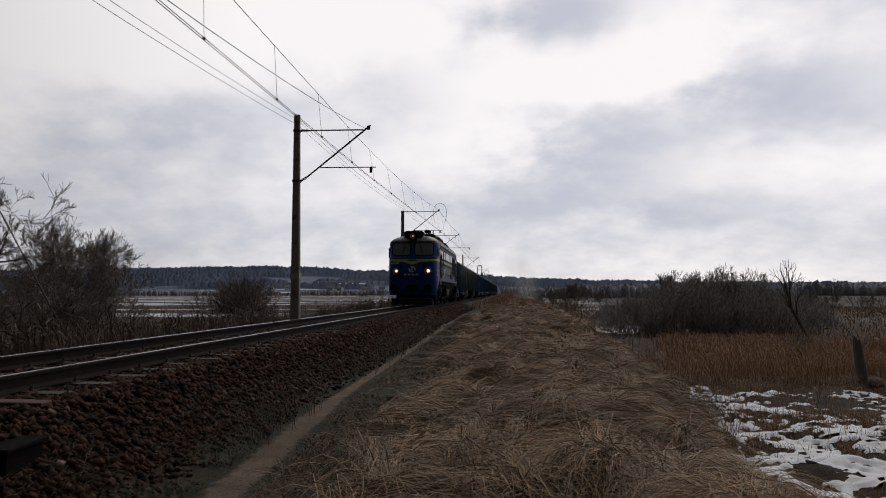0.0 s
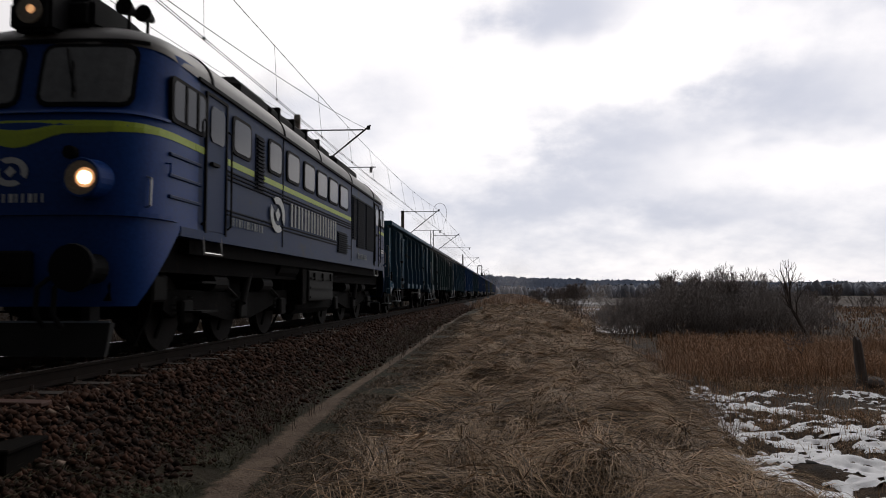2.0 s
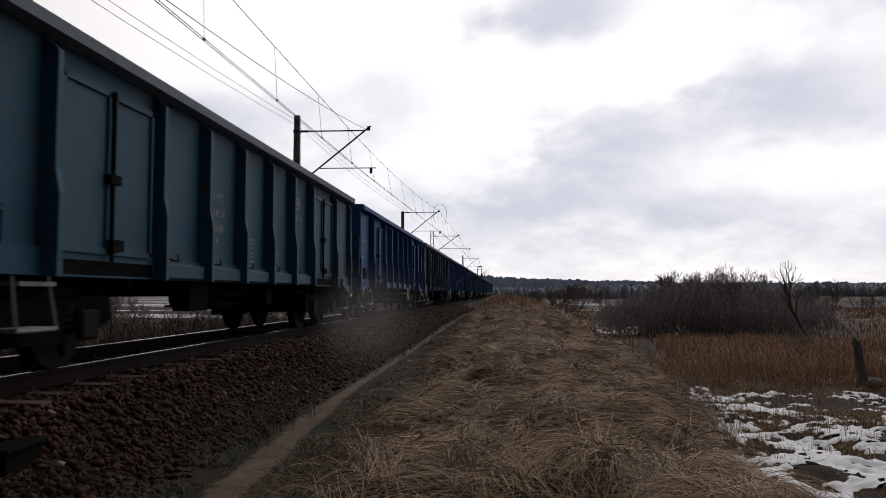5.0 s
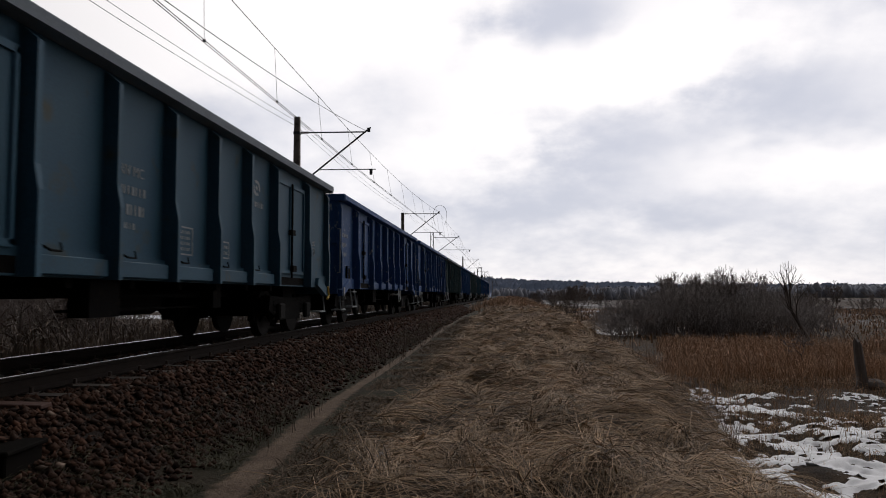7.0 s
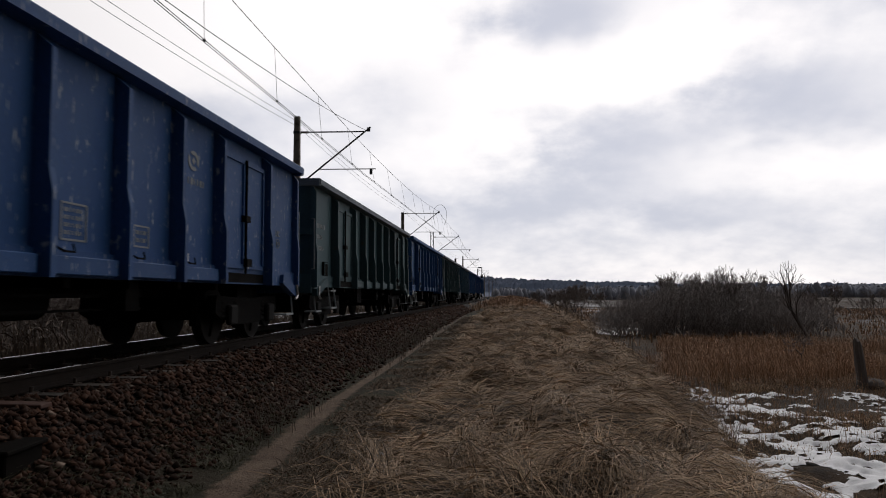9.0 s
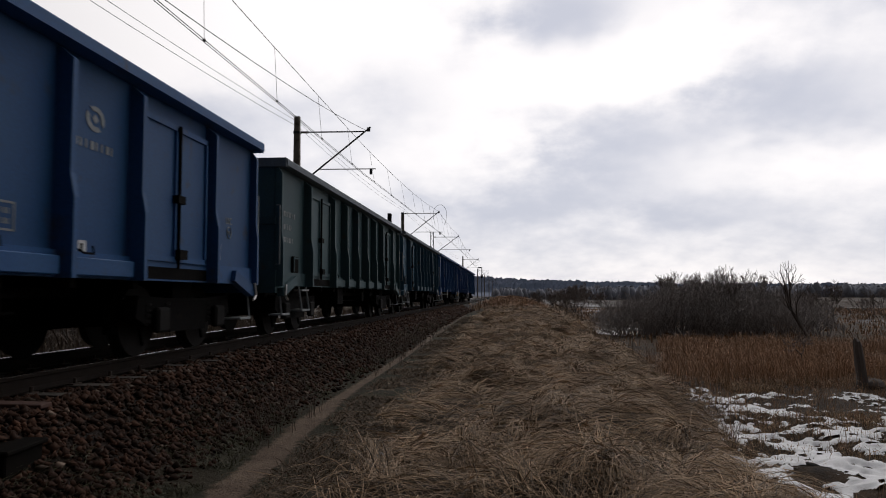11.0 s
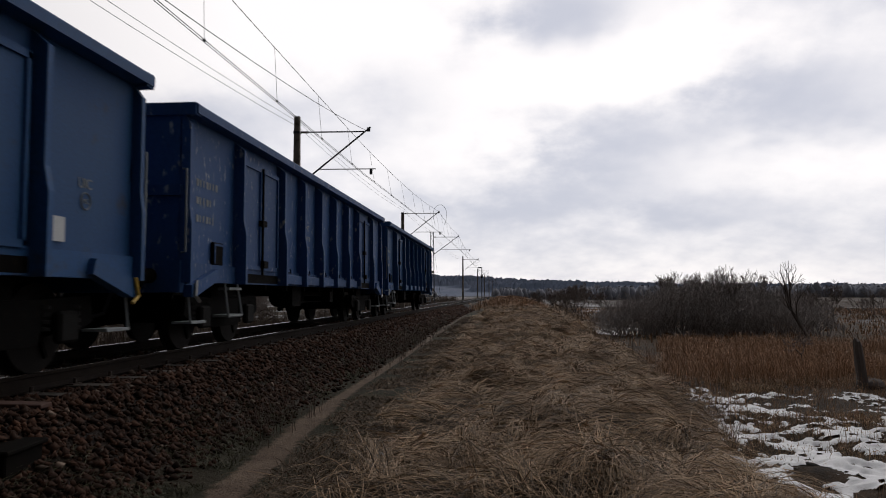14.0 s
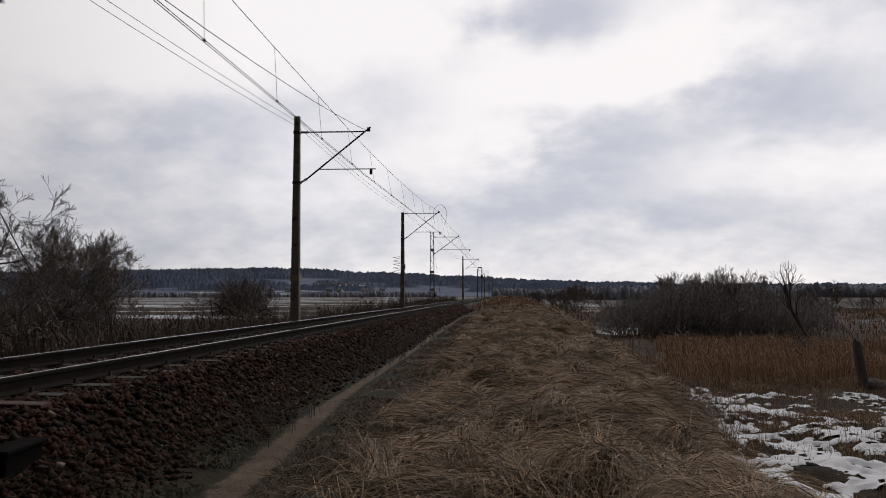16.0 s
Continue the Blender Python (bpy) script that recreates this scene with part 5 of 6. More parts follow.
def make_train():
    TRAIN.append((locomotive(), 15.72))
    kinds = {"teal": ("teal", "rimgrey", "faded teal open freight wagon with ribbed sides", False),
             "band": ("teal", "teal", "teal open freight wagon with bright blue repainted patches", True),
             "green": ("green", "rimgrey", "grey-green open freight wagon with rust stains", False),
             "blue": ("blue", "blue", "blue open freight wagon with ribbed sides", False),
             "worn": ("blue_worn", "blue_worn", "blue open freight wagon with scratched flaking paint", False)}
    first = {}
    order = ["band", "green", "teal", "blue", "teal", "worn", "worn", "green", "blue", "green", "teal", "blue", "worn", "blue"]
    for k, kind in enumerate(order):
        wheel = {0: 9.40, 3: 9.45, 5: 9.45, 11: 4.7}.get(k, 0.0)
        hook = "yellowp" if k in (4, 11) else "chrome"
        key = (kind, wheel, hook, k == 9)
        if key not in first:
            p, rim, lab, band = kinds[kind]
            first[key] = w = wagon(p, rim, lab, band, wheel, 1.06 if kind == "band" else 0.0, hook, 13.63 if k == 9 else 0.0)
        else:
            w = copy_thing(first[key], pose(0, 0, 0))
        TRAIN.append((w, 236.6 - PITCH * (12 - k) - BODY_L + (-0.1, -0.38, -0.3, -0.25, -0.18, -0.1, -0.15, 0, 0, 0.12, -0.06, -0.02, 0.0, -0.03)[k]))


make_train()


# ---- trackside ----
def sleepers():
    bm = bmesh.new()
    prism(bm, [(-0.13, -0.36), (0.13, -0.36), (0.105, -0.178), (-0.105, -0.178)], "x", -1.3, 1.3)
    me = bpy.data.meshes.new("sleeper")
    bm.to_mesh(me)
    me.materials.append(M["sleeper"])
    bm.free()
    bm = boxes((-0.13, 0.13, -0.08, 0.08, -0.185, -0.165))
    for s in (-1, 1):
        rod(bm, (s * 0.10, 0, -0.17), (s * 0.10, 0, -0.11), 0.018, sides=6)
    clip = bpy.data.meshes.new("rail_fastening")
    bm.to_mesh(clip)
    clip.materials.append(M["clip"])
    bm.free()
    rnd = random.Random(4)
    for k in range(-8, 250):
        s = new("sleeper", me)
        tagged(s, "grey concrete sleeper bedded in ballast", "sleeper", "track sleepers")
        s.matrix_basis = pose(rnd.uniform(-0.02, 0.02), 6.78 + 0.73 * k + rnd.uniform(-0.02, 0.02), rnd.uniform(-0.006, 0.0), 0, 0, rnd.uniform(-0.6, 0.6))
        if -6 < k < 60:
            for x in (-0.7525, 0.7525):
                c = new("rail_fastening", clip)
                c.parent = s
                c.matrix_basis = pose(x, 0, 0)


sleepers()


def stones(rng, x, y, z, r):
    """Broken stones: jittered octahedra."""
    n = len(x)
    base = np.array([[1, 0, 0], [-1, 0, 0], [0, 1, 0], [0, -1, 0], [0, 0, 1], [0, 0, -1], [0.6, 0.6, 0.5], [-0.6, 0.5, 0.55]], float)[:6]
    v = base[None] * r[:, None, None] * rng.uniform(0.6, 1.25, (n, 6, 1)) + rng.normal(0, 0.18, (n, 6, 3)) * r[:, None, None]
    v[:, :, 2] *= 0.75
    a = rng.uniform(0, 6.28, n)
    c, s = np.cos(a)[:, None], np.sin(a)[:, None]
    v = np.stack([v[..., 0] * c - v[..., 1] * s, v[..., 0] * s + v[..., 1] * c, v[..., 2]], -1)
    v += np.stack([x, y, z], -1)[:, None]
    f = np.array([[0, 2, 4], [2, 1, 4], [1, 3, 4], [3, 0, 4], [2, 0, 5], [1, 2, 5], [3, 1, 5], [0, 3, 5]])
    return v.reshape(-1, 3), (np.arange(n)[:, None, None] * 6 + f[None]).reshape(-1, 3)


def ballast():
    rng = np.random.default_rng(7)
    n = 115000
    y = 3.2 + (rng.random(n) ** 1.9) * 60
    x = rng.uniform(-1.7, 3.0, n)
    keep = (x < 2.3) | (rng.random(n) < 0.4 - 0.9 * (x - 2.3))
    keep &= ~((np.abs(np.abs(x) - 0.7525) < 0.12))
    under = np.abs(((y - 6.78) / 0.73 + 0.5) % 1 - 0.5) * 0.73 < 0.16
    keep &= ~((np.abs(x) < 1.33) & under)
    x, y = x[keep], y[keep]
    r = (0.015 + 0.04 * rng.random(len(x)) ** 1.6) * (1 + y / 70)
    z = height(x, y) + r * rng.uniform(0.0, 0.6, len(x)) + np.where(np.abs(x) < 1.4, -0.008, 0.0)
    few = rng.random(len(x)) < 0.025
    v, f = stones(rng, x[few], y[few], z[few] + 0.01, r[few])
    tagged(np_mesh("pale_ballast_stones", v, f, "stone_pale"), "scattered paler stones in the ballast", "ballast", kind="stuff")
    x, y, z, r = x[~few], y[~few], z[~few], r[~few]
    v, f = stones(rng, x, y, z, r)
    tagged(np_mesh("ballast_stones", v, f, "stone"), "red-brown crushed stone ballast along the track", "ballast", kind="stuff")


ballast()

bx = empty("cable_box", "black painted trackside box on the ballast slope", "trackside box", m=pose(1.44, 5.12, -0.73, 0, 0, 6))
part("box_body", boxes((-0.5, 0.5, -0.22, 0.28, 0.0, 0.36), bev=0.012), "rustbox", bx)
part("box_lid", boxes((-0.53, 0.53, -0.25, 0.31, 0.362, 0.40), bev=0.01), "rustbox", bx, "slightly rusty flat lid")
tagged(part("rusty_plate", boxes((-0.26, 0.26, -0.1, 0.1, 0.0, 0.04), bev=0.008), "plank", at=pose(1.28, 6.0, -0.185, 0, 2, 8)), "rusty brown steel plate lying on sleeper ends", "metal plate")
bm = bmesh.new()
bmesh.ops.create_icosphere(bm, subdivisions=2, radius=0.035)
for v in bm.verts:
    v.co = Vector((v.co.x * 1.3, v.co.y, v.co.z * 0.6)) + noise.noise_vector(v.co * 40) * 0.012
tagged(part("paper_scrap", bm, "white", at=pose(4.27, 7.27, float(height(4.27, 7.27)) + 0.09)), "crumpled white paper scrap in dry grass", "litter")
bm = bmesh.new()
bmesh.ops.create_icosphere(bm, subdivisions=2, radius=0.05)
for v in bm.verts:
    v.co = Vector((v.co.x * 1.4, v.co.y, v.co.z * 0.6)) + noise.noise_vector(v.co * 25) * 0.02
tagged(part("pale_stone", bm, "white", at=pose(2.28, 4.55, float(height(2.28, 4.55)) + 0.03)), "pale chalky stone beside the trackside box", "stone")


# ---- vegetation ----
def ribbons(rng, root, heading, length, lift, droop, width, seg=4):
    """Bent blades: root (n,3), heading angle, length, starting and ending pitch."""
    n = len(root)
    pts = [root]
    p = root.copy()
    for k in range(seg):
        pitch = lift + (droop - lift) * (k + 0.5) / seg
        hd = heading + rng.normal(0, 0.16, n)
        st = (length / seg)[:, None]
        p = p + st * np.stack([np.cos(pitch) * np.cos(hd), np.cos(pitch) * np.sin(hd), np.sin(pitch)], -1)
        pts.append(p)
    side = np.stack([-np.sin(heading), np.cos(heading), np.zeros(n)], -1)
    side[:, 2] = rng.normal(0, 0.5, n)
    V = []
    for k, q in enumerate(pts):
        w = (width * (1.0 - 0.8 * k / seg))[:, None] * 0.5
        V += [q - side * w, q + side * w]
    V = np.stack(V, 1)
    m = 2 * (seg + 1)
    f = np.array([[2 * k, 2 * k + 1, 2 * k + 3, 2 * k + 2] for k in range(seg)])
    return V.reshape(-1, 3), (np.arange(n)[:, None, None] * m + f[None]).reshape(-1, 4)


def matted_grass():
    rng = np.random.default_rng(11)
    n = 190000
    y = 3.6 + rng.random(n) ** 2.1 * 75
    x = 3.35 + rng.random(n) * 7.0
    # clumps: blades pulled to scattered hearts, each combed its own way
    nh = 580
    hy = 3.6 + rng.random(nh) ** 1.7 * 60
    hx = 4.0 + rng.random(nh) * 5.4
    ha = rng.uniform(0, 6.28, nh)
    hr = rng.uniform(0.07, 0.2, nh)
    hz = rng.uniform(0.05, 0.24, nh)
    pick = rng.integers(0, nh, n)
    pull = rng.random(n) < 0.6
    ox, oy = rng.normal(0, 1, n), rng.normal(0, 1, n)
    x = np.where(pull, hx[pick] + ox * hr[pick], x)
    y = np.where(pull, hy[pick] + oy * hr[pick], y)
    keep = (x - path_x(y) > 0.2 + 0.25 * rng.random(n)) & (y > 3.4)
    keep &= rng.random(n) < np.clip(0.05 + (x - path_x(y) - 0.75 + 0.6 * (lattice_noise(x, y, 0.9, 24) - 0.5)) * 0.75, 0.02, 1)
    keep &= pull | (rng.random(n) < 0.35 + 0.9 * lattice_noise(x, y, 0.7, 25))
    x, y, pick, pull, ox, oy = x[keep], y[keep], pick[keep], pull[keep], ox[keep], oy[keep]
    n = len(x)
    flow = 6.28 * (lattice_noise(x, y, 1.6, 21) * 1.3 + lattice_noise(x, y, 0.6, 22) * 0.35) + rng.normal(0, 0.3, n)
    out = np.where(rng.random(n) < 0.7, ha[pick] + rng.normal(0, 0.3, n), np.arctan2(oy, ox) + rng.normal(0, 0.4, n))
    flow = np.where(pull, out, flow)
    length = rng.uniform(0.3, 0.8, n) * np.where(pull, 1.35, 1.0)
    lift = np.where(pull, rng.uniform(0.15, 0.95, n), rng.uniform(0.05, 0.4, n))
    droop = np.where(pull, rng.uniform(-1.45, -0.8, n), rng.uniform(-0.9, -0.2, n))
    width = rng.uniform(0.0028, 0.006, n) * (1 + y / 13)
    z = height(x, y) + np.where(pull, hz[pick] * np.exp(-0.3 * (ox ** 2 + oy ** 2)), 0.05 * rng.random(n))
    v, f = ribbons(rng, np.stack([x, y, z], -1), flow, length, lift, droop, width)
    tagged(np_mesh("dry_grass", v, f, "grass"), "long matted straw-brown dry grass lying flat", "grass", kind="stuff")
    # short turf beside the path
    m = 70000
    y = 3.6 + rng.random(m) ** 2 * 40
    x = rng.uniform(1.9, 4.3, m)
    k = (np.abs(x - path_x(y)) > 0.20 + 0.12 * rng.random(m)) & (lattice_noise(x, y, 0.8, 31) > 0.35)
    x, y = x[k], y[k]
    mossy = x < path_x(y)
    for side, material, label in ((mossy, "green_grass", "short mossy green turf at the foot of the ballast"), (~mossy, "far_grass", "short brown turf beside the path")):
        xs, ys = x[side], y[side]
        m = len(xs)
        v, f = ribbons(rng, np.stack([xs, ys, height(xs, ys)], -1), rng.uniform(0, 6.28, m), rng.uniform(0.05, 0.16, m), rng.uniform(0.3, 1.2, m), rng.uniform(-0.4, 0.5, m), rng.uniform(0.004, 0.007, m) * (1 + ys / 15), 2)
        tagged(np_mesh("short_turf", v, f, material), label, "grass", kind="stuff")


matted_grass()


def reeds(name, n, xr, yr, hr, seed, label, material="reed", dens=0.0, wid=(0.006, 0.012), y_pow=1.0, leafy=0.4, front=None):
    rng = np.random.default_rng(seed)
    x = rng.uniform(*xr, n)
    y = yr[0] + rng.random(n) ** y_pow * (yr[1] - yr[0])
    k = lattice_noise(x, y, 2.2, seed) > dens
    if front is not None:
        k &= front(x, y, rng.random(n))
    x, y = x[k], y[k]
    n = len(x)
    h = rng.uniform(*hr, n) * (0.75 + 0.5 * lattice_noise(x, y, 3.0, seed + 1))
    w = rng.uniform(*wid, n) * (1 + y / 30)
    v, f = ribbons(rng, np.stack([x, y, height(x, y) - 0.03], -1), rng.uniform(0, 6.28, n), h, rng.uniform(1.2, 1.57, n), rng.uniform(0.5, 1.45, n), w, 3)
    # side leaves
    m = int(n * leafy)
    i = rng.integers(0, n, m)
    zz = height(x[i], y[i]) + h[i] * rng.uniform(0.25, 0.9, m)
    v2, f2 = ribbons(rng, np.stack([x[i], y[i], zz], -1), rng.uniform(0, 6.28, m), h[i] * rng.uniform(0.2, 0.45, m), rng.uniform(0.5, 1.2, m), rng.uniform(-0.9, 0.3, m), w[i] * 1.1, 3)
    tagged(np_mesh(name, np.concatenate([v, v2]), np.concatenate([f, f2 + len(v)]), material), label, "reeds", kind="stuff")


def snow_cover(X, Y):
    """Above zero where old snow lies at the marsh edge."""
    n = lattice_noise(X * 0.9, Y * 1.2, 0.95, 101) * 0.24 + lattice_noise(X * 0.8, Y * 1.3, 0.42, 102) * 0.38 + lattice_noise(X, Y * 1.3, 0.17, 103) * 0.38
    zone = smooth01(9.2, 9.9, X) * (1 - smooth01(22, 26, Y)) * (1 - smooth01(15, 20, X)) * smooth01(7, 9, Y)
    return n * 1.5 - 0.69 - 0.17 * smooth01(14.5, 18.5, Y) - (1 - zone) * 0.6


def off_snow(x, y, r):
    return (snow_cover(x, y) < -0.05) | (r < 0.05)


def reed_front(x, y, r):
    edge = 18 + 8 * lattice_noise(x, y, 4, 44) + 7 * r
    return ((y > edge) | (r < 0.06)) & ((y < 27 + 6 * r) | (x > 5.8 + 0.19 * y + 3.0 * lattice_noise(x, y, 3, 47) * r))


reeds("reed_bed", 95000, (9.6, 48), (15, 43), (0.4, 1.0), 41, "dense tawny dry reeds standing in the marsh", dens=0.22, y_pow=1.0, front=reed_front)
reeds("sparse_reeds", 22000, (9.6, 26), (7, 30), (0.08, 0.34), 43, "sparse low dry reeds among snow patches", dens=0.40, front=off_snow, leafy=0.8, wid=(0.007, 0.014))
reeds("marsh_tufts", 60000, (9.4, 22), (7, 26), (0.08, 0.24), 46, "low dry grass tufts between snow patches", "grass", 0.40, (0.006, 0.012), 1.0, 1.0, off_snow)
reeds("far_reeds", 30000, (12, 110), (43, 150), (0.2, 0.6), 45, "distant tawny marsh grass", dens=0.5, wid=(0.02, 0.05))
reeds("bank_weeds", 1300, (8.5, 10.2), (15, 55), (0.5, 1.15), 47, "tall dark dead weeds on the bank crest", "weed", 0.42, (0.006, 0.012), 1.5, 1.2)
reeds("ballast_weeds", 640, (2.25, 2.95), (7, 34), (0.25, 0.75), 49, "dark dead weed stalks on the ballast toe", "weed", 0.5, (0.004, 0.008), 1.2, 2.0)
reeds("far_side_weeds", 5200, (-6.8, -3.4), (14, 130), (0.6, 1.3), 51, "dark dead weeds beyond the track", "weed", 0.40, (0.010, 0.02), 1.5, 1.2)
reeds("far_side_grass", 20000, (-26, -4.6), (14, 70), (0.4, 1.0), 53, "brown dry grass on the far side of the embankment", "far_grass", 0.25, (0.008, 0.016), 1.2, 0.5)
reeds("track_end_grass", 5000, (2.2, 9.5), (60, 260), (0.3, 0.8), 55, "distant dry grass along the embankment", "reed", 0.3, (0.012, 0.03), 1.3, 0.6)


def branch_tree(rng, base, direction, length, radius, depth, spread=0.5, shrink=0.74, up=0.12, splits=(2, 3), wig=0.16, steps=4, segs=None, twigs=None):
    """Recursive bare branching; returns tube rows for limbs and twigs."""
    segs = [] if segs is None else segs
    twigs = [] if twigs is None else twigs
    p, d = np.array(base, float), np.array(direction, float)
    r = radius
    for k in range(steps):
        d = d + rng.normal(0, wig, 3) + np.array([0, 0, up])
        d /= np.linalg.norm(d)
        q = p + d * length / steps
        r1 = r * 0.88
        (segs if r > 0.02 else twigs).append((*p, *q, r, r1))
        if depth > 0 and k >= 1 and rng.random() < 0.6:
            a = rng.normal(0, 1, 3)
            a -= a.dot(d) * d
            a /= np.linalg.norm(a) + 1e-9
            branch_tree(rng, q, d * (1 - spread * 0.5) + a * spread, length * shrink * rng.uniform(0.6, 1.0), r1 * 0.6, depth - 1, spread, shrink, up, splits, wig, steps, segs, twigs)
        p, r = q, r1
    if depth > 0:
        for _ in range(rng.integers(splits[0], splits[1] + 1)):
            a = rng.normal(0, 1, 3)
            a -= a.dot(d) * d
            a /= np.linalg.norm(a) + 1e-9
            branch_tree(rng, p, d * (1 - spread * 0.5) + a * spread * rng.uniform(0.5, 1.2), length * shrink * rng.uniform(0.75, 1.1), r * 0.72, depth - 1, spread, shrink, up, splits, wig, steps, segs, twigs)
    return segs, twigs


def alder(name, label, x, y, h, seed, lean=0.0, width=0.26, min_r=0.007, low=0.22, depth=3):
    """Upright leafless tree: a leading trunk with rising limbs that end in fine twigs."""
    rng = np.random.default_rng(seed)
    S, T = [], []
    p, r, n = np.array([0.0, 0.0, 0.0]), 0.024 * h, 12
    d = np.array([lean, 0.0, 1.0])
    for k in range(n):
        d = d + rng.normal(0, 0.07, 3) * (1, 1, 0)
        d /= np.linalg.norm(d)
        q = p + d * h * 0.86 / n
        S.append((*p, *q, r, r * 0.86))
        f = (k + 1) / n
        if f > low:
            for _ in range(5 if depth == 3 else 4):
                a = rng.uniform(0, 6.28)
                L_ = h * width * (math.sin(math.pi * min(1, (f - low) / (1.12 - low)) ** 0.8) * 0.9 + 0.25) * rng.uniform(0.7, 1.15)
                branch_tree(rng, q, (math.cos(a) * 0.6, math.sin(a) * 0.6, 0.95), L_ * 0.5, r * 0.42, depth, 0.42, 0.74, 0.06, (2, 2), 0.08, 3, S, T)
        p, r = q, r * 0.86
    t = empty(name, label, "tree", m=pose(x, y, float(height(x, y)) - 0.08))
    for nm, rows, sides, mm in (("trunk", S, 5, "bark"), ("crown", T, 3, "twig")):
        A = np.array(rows)
        A[:, 6:] = np.maximum(A[:, 6:], min_r)
        np_mesh(nm, *tubes(A, sides), mm, t)
    return t


def bare_tree(name, label, x, y, h, seed, lean=(0, 0), depth=5, spread=0.5, r=0.13, trunk=0.28, up=0.1, min_r=0.006, category="tree"):
    rng = np.random.default_rng(seed)
    segs, twigs = branch_tree(rng, (0, 0, 0), (lean[0], lean[1], 1), h * trunk, r, depth, spread, up=up)
    allz = max(max(s[5] for s in segs + twigs), 0.1)
    k = h / allz
    S, T = np.array(segs), np.array(twigs) if twigs else np.zeros((0, 8))
    for A in (S, T):
        A[:, :6] *= k
        A[:, 6:] = np.maximum(A[:, 6:], min_r)
    t = empty(name, label, category, m=pose(x, y, float(height(x, y)) - 0.08))
    np_mesh("trunk", *tubes(S, 6), "bark", t)
    if len(T):
        np_mesh("crown", *tubes(T, 3), "twig", t, "fine bare twigs")
    return t


def thicket(name, label, x, y, w, d, h, n, seed, min_r=0.010, category="bush", stem="bark", twig="twig"):
    """A dense leafless bush: many stems from scattered roots."""
    rng = np.random.default_rng(seed)
    S, T = [], []
    z0 = float(height(x, y))
    for _ in range(n):
        bx_, by_ = rng.uniform(-w / 2, w / 2), rng.uniform(-d / 2, d / 2)
        e = 1 - 0.55 * (2 * bx_ / w) ** 2
        segs, twigs = branch_tree(rng, (bx_, by_, float(height(x + bx_, y + by_)) - z0 - 0.1), (rng.normal(0, 0.45), rng.normal(0, 0.45), 1), h * e * rng.uniform(0.38, 0.55), 0.03, 3, 0.5, up=0.06, wig=0.14, steps=3)
        S += segs
        T += twigs
    t = empty(name, label, category, m=pose(x, y, z0))
    S, T = np.array(S), np.array(T)
    S[:, 6:] = np.maximum(S[:, 6:], min_r)
    T[:, 6:] = np.maximum(T[:, 6:], min_r)
    np_mesh("stems", *tubes(S, 4), stem, t)
    np_mesh("crown", *tubes(T, 3), twig, t, "fine bare twigs")
    return t


# beyond the track
bare_tree("bare_tree", "spreading leafless old willow leaning over the marsh", -18.6, 30, 8.4, 61, (0.5, 0.0), 6, 0.55, 0.24, 0.25, 0.03, 0.010)
bare_tree("bare_tree", "low spreading leafless willow leaning over the marsh", -17.6, 31, 6.6, 68, (0.75, 0.1), 6, 0.6, 0.18, 0.25, 0.04, 0.009)
bare_tree("bare_tree", "slender leafless alder beyond the track", -23.2, 46, 8.1, 62, (0, 0), 6, 0.38, 0.15, 0.24, 0.10, 0.008)
bare_tree("bare_tree", "leafless forked alder beyond the track", -21.5, 47, 7.6, 69, (0, 0), 6, 0.38, 0.15, 0.24, 0.10, 0.008)
alder("bare_tree", "small leafless tree in undergrowth beyond the track", -24.6, 44, 5.8, 64, -0.04, 0.3)
thicket("bush", "dark leafless undergrowth beneath the alders", -23.5, 40, 12, 6, 3.3, 120, 65)
thicket("bush", "dark leafless undergrowth beyond the track", -17.0, 34, 9, 4, 2.6, 100, 66)
thicket("bush", "rounded brown leafless bush beyond the track", -17.2, 60, 4.2, 4, 4.0, 110, 67)
lp = tagged(part("leaning_pole", rod(bmesh.new(), (-9.55, 25, -2.2), (-14.2, 25, 5.6), 0.025, 0.02), "bark"), "thin dark pole leaning beside the willow", "pole")
# marsh side
for i, (tx, ty, w, h, n) in enumerate(((15.2, 57, 5, 2.7, 90), (18.6, 56, 6, 3.6, 150), (22.4, 57, 6, 3.7, 150), (26.0, 57, 5, 3.2, 100), (17.5, 54, 9, 2.2, 150), (24.0, 54, 9, 2.2, 150))):
    thicket("bush", "dense grey leafless willow thicket in the marsh", tx, ty, w, 5, h, n, 71 + i, 0.009, "bush", "marsh_twig", "marsh_twig")
for i, (tx, ty, h) in enumerate(((17.7, 58, 4.8), (19.4, 58, 5.0), (21.0, 58, 5.0), (22.3, 58, 5.5), (25.5, 60, 4.9), (12.6, 75, 4.2), (33.5, 66, 4.4))):
    bare_tree("bare_tree", "leafless tree rising out of the willow thicket", tx, ty, h, 81 + i, (0.05 * (-1) ** i, 0), 5, 0.40, 0.09, 0.30, 0.10, 0.008)
bare_tree("bare_tree", "crooked leaning dead tree in the marsh", 24.6, 48, 5.3, 91, (-0.35, 0), 3, 0.25, 0.17, 0.42, 0.10, 0.012)
bare_tree("shrub", "low twisted leafless shrub on the bank crest", 9.2, 14.6, 1.1, 92, (0.3, 0.2), 4, 0.8, 0.03, 0.3, 0.02, 0.005, "shrub")
bare_tree("shrub", "fallen twiggy branch in the reeds", 17.4, 30, 1.9, 93, (-0.8, 0.1), 4, 0.7, 0.06, 0.3, 0.0, 0.008, "shrub")
thicket("bush", "small dark leafless bush in the far marsh", 42, 92, 6, 4, 3.0, 22, 94, 0.02)
